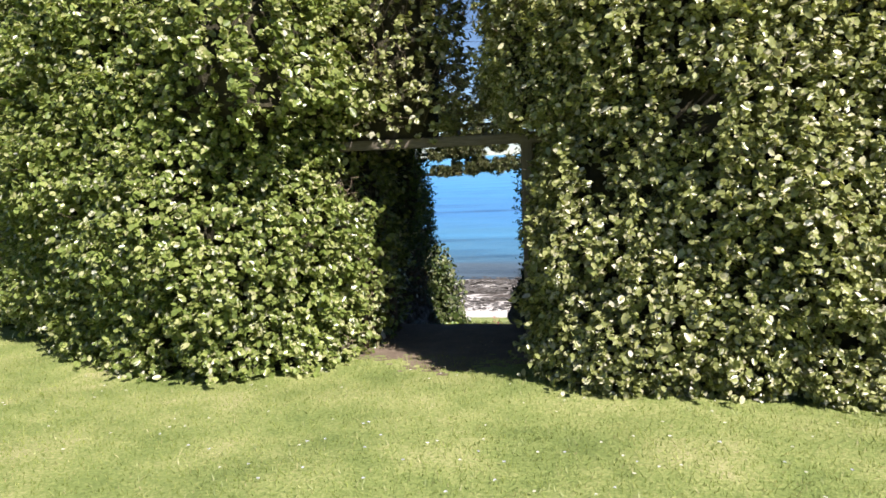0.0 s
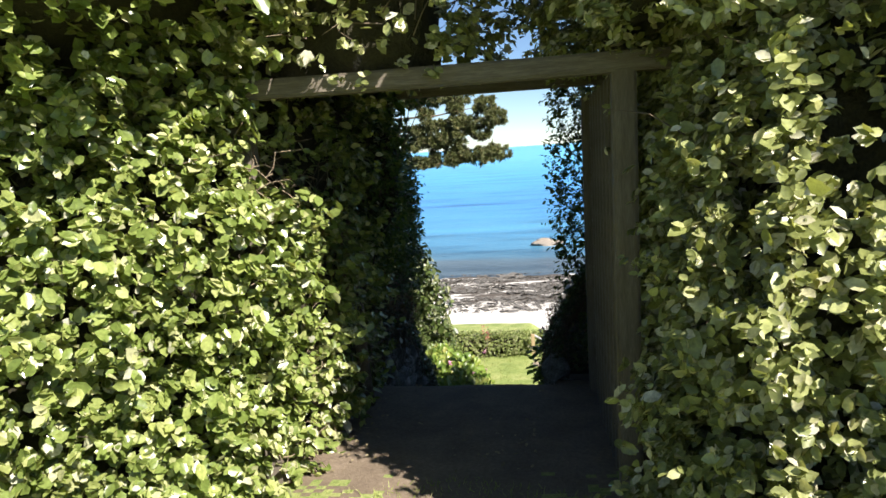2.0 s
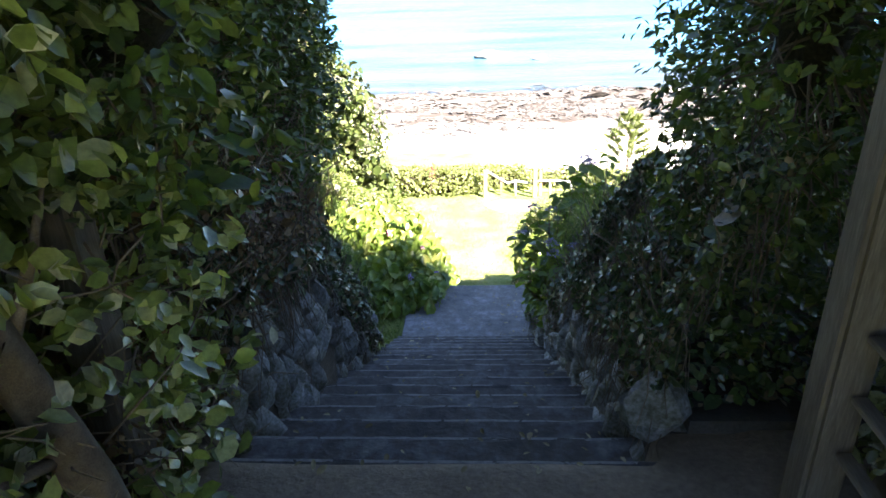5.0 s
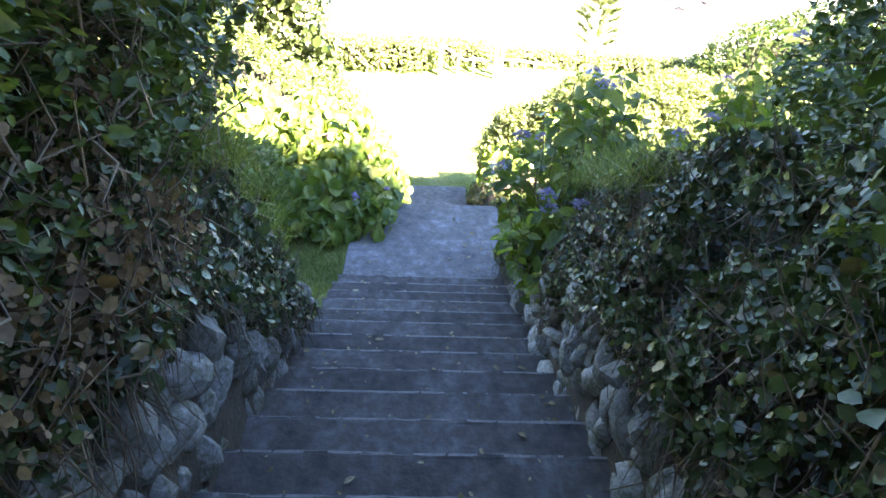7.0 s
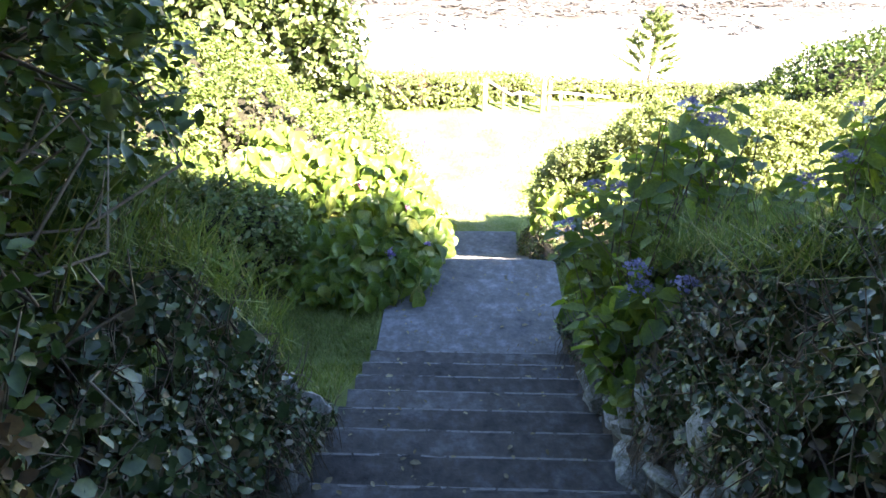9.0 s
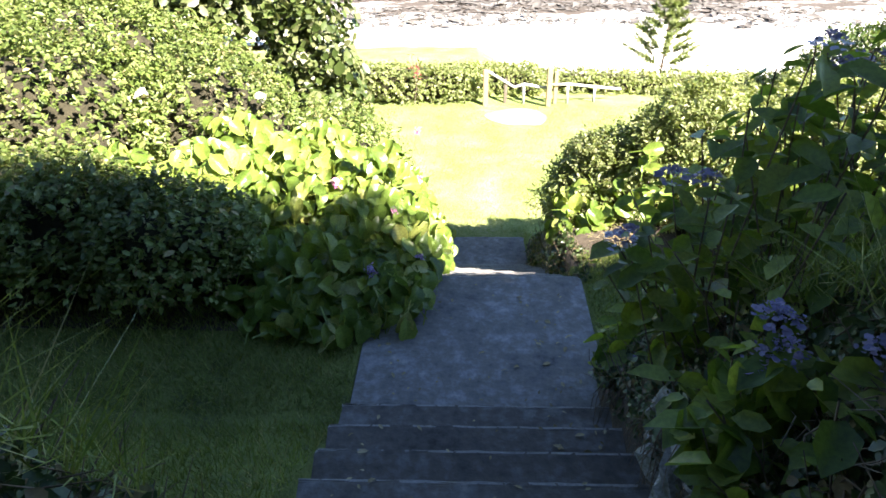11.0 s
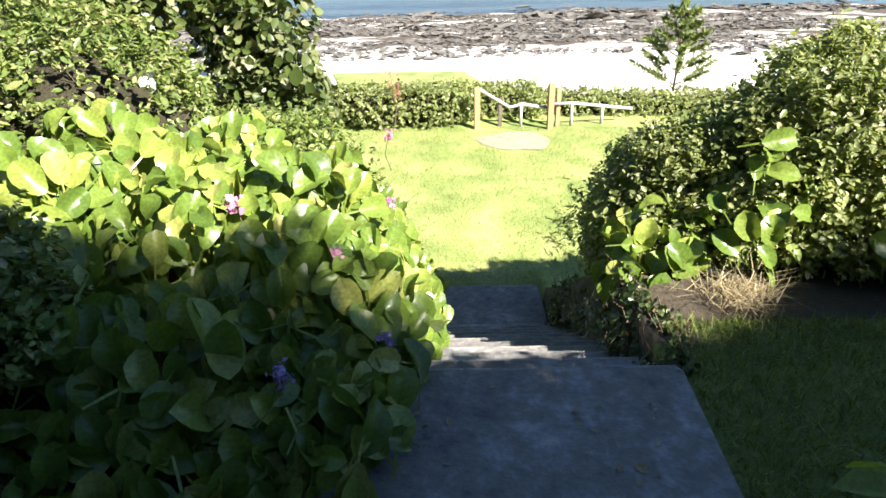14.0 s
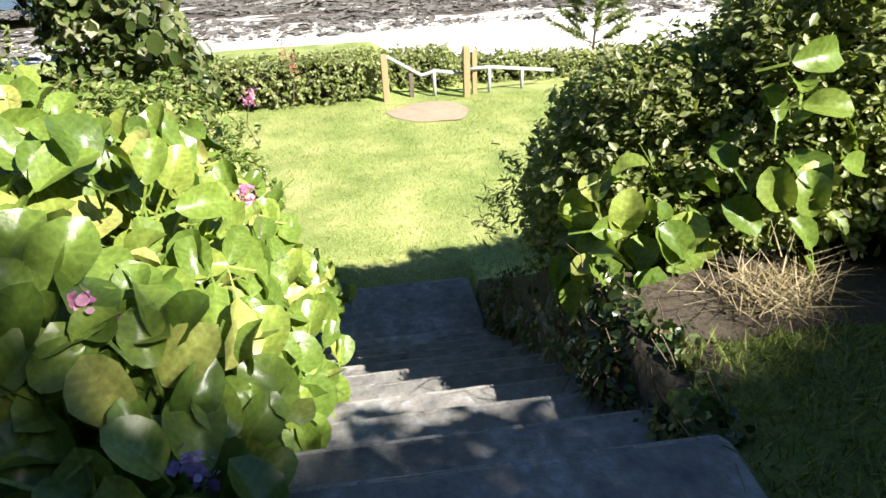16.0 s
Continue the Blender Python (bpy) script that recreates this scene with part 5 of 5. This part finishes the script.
def sapling(label, at, height):
    """A young pine: a slim stem with whorls of upswept branches and long needles."""
    root = thing("pine_sapling", at, label, "tree")
    finish("trunk", tube_mesh("trunk", [(0, 0, 0), (0.03, 0, height * 0.5), (0, 0.02, height)], [0.035, 0.022, 0.008], 7), M_TWIG, root, smooth=True)
    qs, gs = [], []
    for f in (0.22, 0.36, 0.5, 0.62, 0.74, 0.86):
        for k in range(6):
            a = k * math.pi / 3 + f * 9 + rng.normal(0, 0.2)
            ln = (1.1 - f) * 1.25 * rng.uniform(0.7, 1.1)
            s = Vector((0, 0, height * f))
            t = s + Vector((math.cos(a) * ln, math.sin(a) * ln, ln * 0.55))
            finish("branch", tube_mesh("branch", [s, s.lerp(t, 0.5) - Vector((0, 0, 0.03)), t], [0.012, 0.009, 0.004], 5), M_TWIG, root)
            u = rng.uniform(0.35, 1.0, 110)[:, None]
            d = unit(rng.normal(0, 1, (110, 3)) + np.array(t - s) / max(ln, 0.1) * 1.2)
            qs.append(np.array(s) + u * np.array(t - s) + d * 0.06 + np.array(at))
            gs.append(d)
    qs.append(np.array(at) + np.array([0, 0, height]) + rng.normal(0, 0.05, (90, 3)))
    gs.append(unit(rng.normal(0, 0.4, (90, 3)) + np.array([0, 0, 1.0])))
    q, g = np.concatenate(qs), np.concatenate(gs)
    leaves("needle", q, np.cross(g, rng.normal(0, 1, g.shape)), 0.17, M_SAPLING, root, aspect=0.1, tilt=0.05, grow=g * 6)


sapling("young pale green pine sapling beyond the lower hedge", (3.7, 29.6, float(ground_z(3.7, 29.6))), 2.5)


# ---- shore ----
def shore_rock(x, y, s, label):
    bm = bmesh.new()
    bmesh.ops.create_icosphere(bm, subdivisions=3, radius=1)
    for v in bm.verts:
        v.co *= 1 + 0.4 * noise.noise(v.co * 1.3 + Vector((x, y, 0)))
        v.co = Vector((v.co.x * s * 1.5, v.co.y * s, v.co.z * s * 0.5))
    ob = part("shore_rock", bm, M_ROCK, None, label)
    ob.matrix_basis = Matrix.Translation((x, y, max(SEA_Z, float(ground_z(x, y))) + s * 0.1))
    return tagged(ob, category="rock")


shore_rock(-0.1, 84, 1.2, "brown rock standing out of the shallow water")
shore_rock(5.2, 82, 0.6, "small brown rock just above the water")

k = 36000
wx, wy = rng.uniform(-30, 45, k), 45 + 23 * rng.uniform(0, 1, k) ** 0.8
dens = np.array([noise.noise(Vector((a * 0.1, b * 0.3, 3))) for a, b in zip(wx, wy)])
ok = dens > -0.12
q = np.stack([wx, wy, ground_z(wx, wy) + 0.05], 1)[ok]
weed = tagged(new("seaweed"), "dark seaweed strewn in bands over the pale beach", "seaweed", kind="stuff")
leaves("seaweed_clump", q, np.tile([0, 0, 1.0], (len(q), 1)), 0.26, M_WEED, weed, aspect=0.4, tilt=0.15, fold=0.2, spread=0.6)

# ---- grass ----
def lawn_blades(name, label, x0, x1, y0, y1, count, height, ok, mat=None):
    x, y = rng.uniform(x0, x1, count), rng.uniform(y0, y1, count)
    m = ok(x, y)
    x, y = x[m], y[m]
    q = np.stack([x, y, ground_z(x, y)], 1)
    calm = np.where((x > -2.9) & (x < -0.4) & (y > 9) & (y < 20.5), 0.0, 1.0)
    q[:, 2] += (bumpy(q, 0.9, 0.05) + bumpy(q, 0.25, 0.06)) * calm - 0.005
    return tagged(blades(name, q, height, mat or M_GRASS, None, 0.5, 0.004, label), category="grass")


lawn_blades("grass", "short mown lawn grass with worn patches", -9, 6, 1.2, 8, 90000, 0.035, lambda x, y: (y < 7.0 - 0.4 * np.abs(x + 1.3)) | (x < -2.4) | (x > -0.2))
lawn_blades("grass", "sunny lower lawn grass", -4, 6, 19.6, 27, 45000, 0.05, lambda x, y: np.hypot(x + 0.55, y - 25.9) > 0.7)
lawn_blades("grass", "rough shaded grass beside the landing", -0.65, 5, 14.3, 17.0, 46000, 0.06, lambda x, y: (x > -0.66) & (y < np.where(x < 1.2, 16.2, 16.6)), M_ROUGH)
lawn_blades("grass", "rough shaded grass bank beside the steps", -6.5, -2.44, 11.9, 15.3, 36000, 0.07, lambda x, y: x > -6, M_ROUGH)


# ---- small things ----
def flowers_in_grass(name, label, count, area, mat, size):
    x, y = rng.uniform(area[0], area[1], count), rng.uniform(area[2], area[3], count)
    c = np.stack([x, y, ground_z(x, y)], 1)
    c[:, 2] += bumpy(c, 0.9, 0.05) + bumpy(c, 0.25, 0.06) + 0.035
    root = tagged(new(name), label, "flowers", kind="stuff")
    a = np.tile(np.linspace(0, 2 * math.pi, 7)[:-1], count)
    d = np.stack([np.cos(a), np.sin(a), np.full(len(a), 0.15)], 1)
    leaves("petal", np.repeat(c, 6, 0) + d * size * 0.5, np.tile([0, 0, 1.0], (len(a), 1)), size, mat, root, aspect=0.6, tilt=0.15, grow=d * 5)


flowers_in_grass("daisies", "tiny white daisies in the mown lawn", 150, (-5, 4, 2.2, 6.2), M_WHITE, 0.012)
flowers_in_grass("lawn_flowers", "tiny pale blue flowers in the mown lawn", 70, (-3, 3, 2.2, 4.6), M_PALE, 0.012)
k = 420
ly = rng.uniform(7.0, 15.6, k)
lx = np.where(rng.uniform(0, 1, k) < 0.6, np.where(rng.uniform(0, 1, k) < 0.5, -2.3 + rng.exponential(0.2, k), -0.85 - rng.exponential(0.2, k)), rng.uniform(-2.2, -0.9, k))
lz = np.where(ly < 9.03, -0.088 * ly + 0.02, np.where(ly > 14.12, LAND_Z, NOSE_Z - RISE * np.ceil((ly - NOSE_Y) / TREAD))) + 0.012
litter = tagged(new("leaf_litter"), "scattered dry fallen leaves on the steps", "leaf litter", kind="stuff")
leaves("fallen_leaf", np.stack([lx, ly, lz], 1), np.tile([0, 0, 1.0], (k, 1)), 0.035, M_DRY, litter, tilt=0.25)
x, y = rng.normal(-0.15, 0.1, 450), rng.normal(16.4, 0.08, 450)
heap = thing("dry_grass_heap", (-0.1, 16.45, -3.76), "heap of dry straw-coloured grass under the shrub", "dry grass")
blades("straw", np.stack([x, y, ground_z(x, y) + rng.uniform(0, 0.08, 450)], 1), 0.08, M_DRY, heap, 1.4, 0.003)
for bx, by, bz, s in ((-5.0, 17.6, -2.75, 0.05), (-6.1, 17.0, -2.35, 0.05), (-3.9, 18.0, -2.9, 0.045), (-7.4, 16.8, -2.1, 0.05), (-6.8, 19.7, -2.9, 0.06), (-5.2, 20.0, -3.4, 0.06)):
    root = thing("rose_flower", (bx, by, bz), "open white rose flower on the bush", "flower")
    d = unit(rng.normal(0, 1, (14, 3)) + np.array([0.2, -0.6, 0.8]))
    leaves("petal", np.array([bx, by, bz]) + d * s, d, s * 1.5, M_WHITE, root, aspect=0.9, tilt=0.2)
for bx, by, bz in ((-3.05, 26.95, -5.35), (-2.9, 26.95, -5.6)):
    root = thing("red_flower_spike", (bx, by, bz - 0.3), "tall red flower spike before the far hedge", "flower")
    t = rng.uniform(-0.18, 0.18, 40)
    leaves("petal", np.stack([bx + rng.normal(0, 0.05, 40), by + rng.normal(0, 0.05, 40), bz + t], 1), rng.normal(0, 1, (40, 3)), 0.045, M_RED, root)
    twigs("stem", np.array([[bx, by, bz - 1.2]]), np.array([[bx, by, bz + 0.2]]), 0.012, 0.006, M_TWIG, root)

k = 600
y = rng.uniform(15.95, 18.7, k)
x = -0.72 + rng.uniform(0, 0.25, k) - 0.06 * (y - 16)
z = np.interp(y, [15.9, 16.8, 18.9], [-3.74, -3.78, -5.3]) - rng.uniform(0, 0.35, k)
fringe = thing("grass_fringe", (-0.65, 17.2, -4.0), "shaggy grass hanging over the low wall", "grass")
blades("straw", np.stack([x, y, z], 1), 0.09, M_ROUGH, fringe, 0.9, 0.003)
for name, x0, x1, y0, y1, lift, k in (("bank_grass", -3.1, -2.4, 10.9, 12.2, lambda x, y: np.interp(y, [10.9, 11.45, 11.8, 12.05, 12.3], [-0.35, -0.62, -0.95, -1.4, -1.9]) - 0.12 * rng.uniform(0, 1, len(y)), 2600), ("bank_grass", -0.6, 0.5, 11.6, 13.2, lambda x, y: np.interp(y, [11.6, 12.6, 13.2], [-0.75, -1.35, -1.8]) - 0.15 * rng.uniform(0, 1, len(y)), 3200)):
    x, y = rng.uniform(x0, x1, k), rng.uniform(y0, y1, k)
    tuft = thing(name, ((x0 + x1) / 2, (y0 + y1) / 2, float(ground_z((x0 + x1) / 2, (y0 + y1) / 2))), "fine wispy green grass over the ivy bank", "grass")
    blades("blade", np.stack([x, y, lift(x, y)], 1), 0.2, M_ROUGH, tuft, 0.7, 0.003)
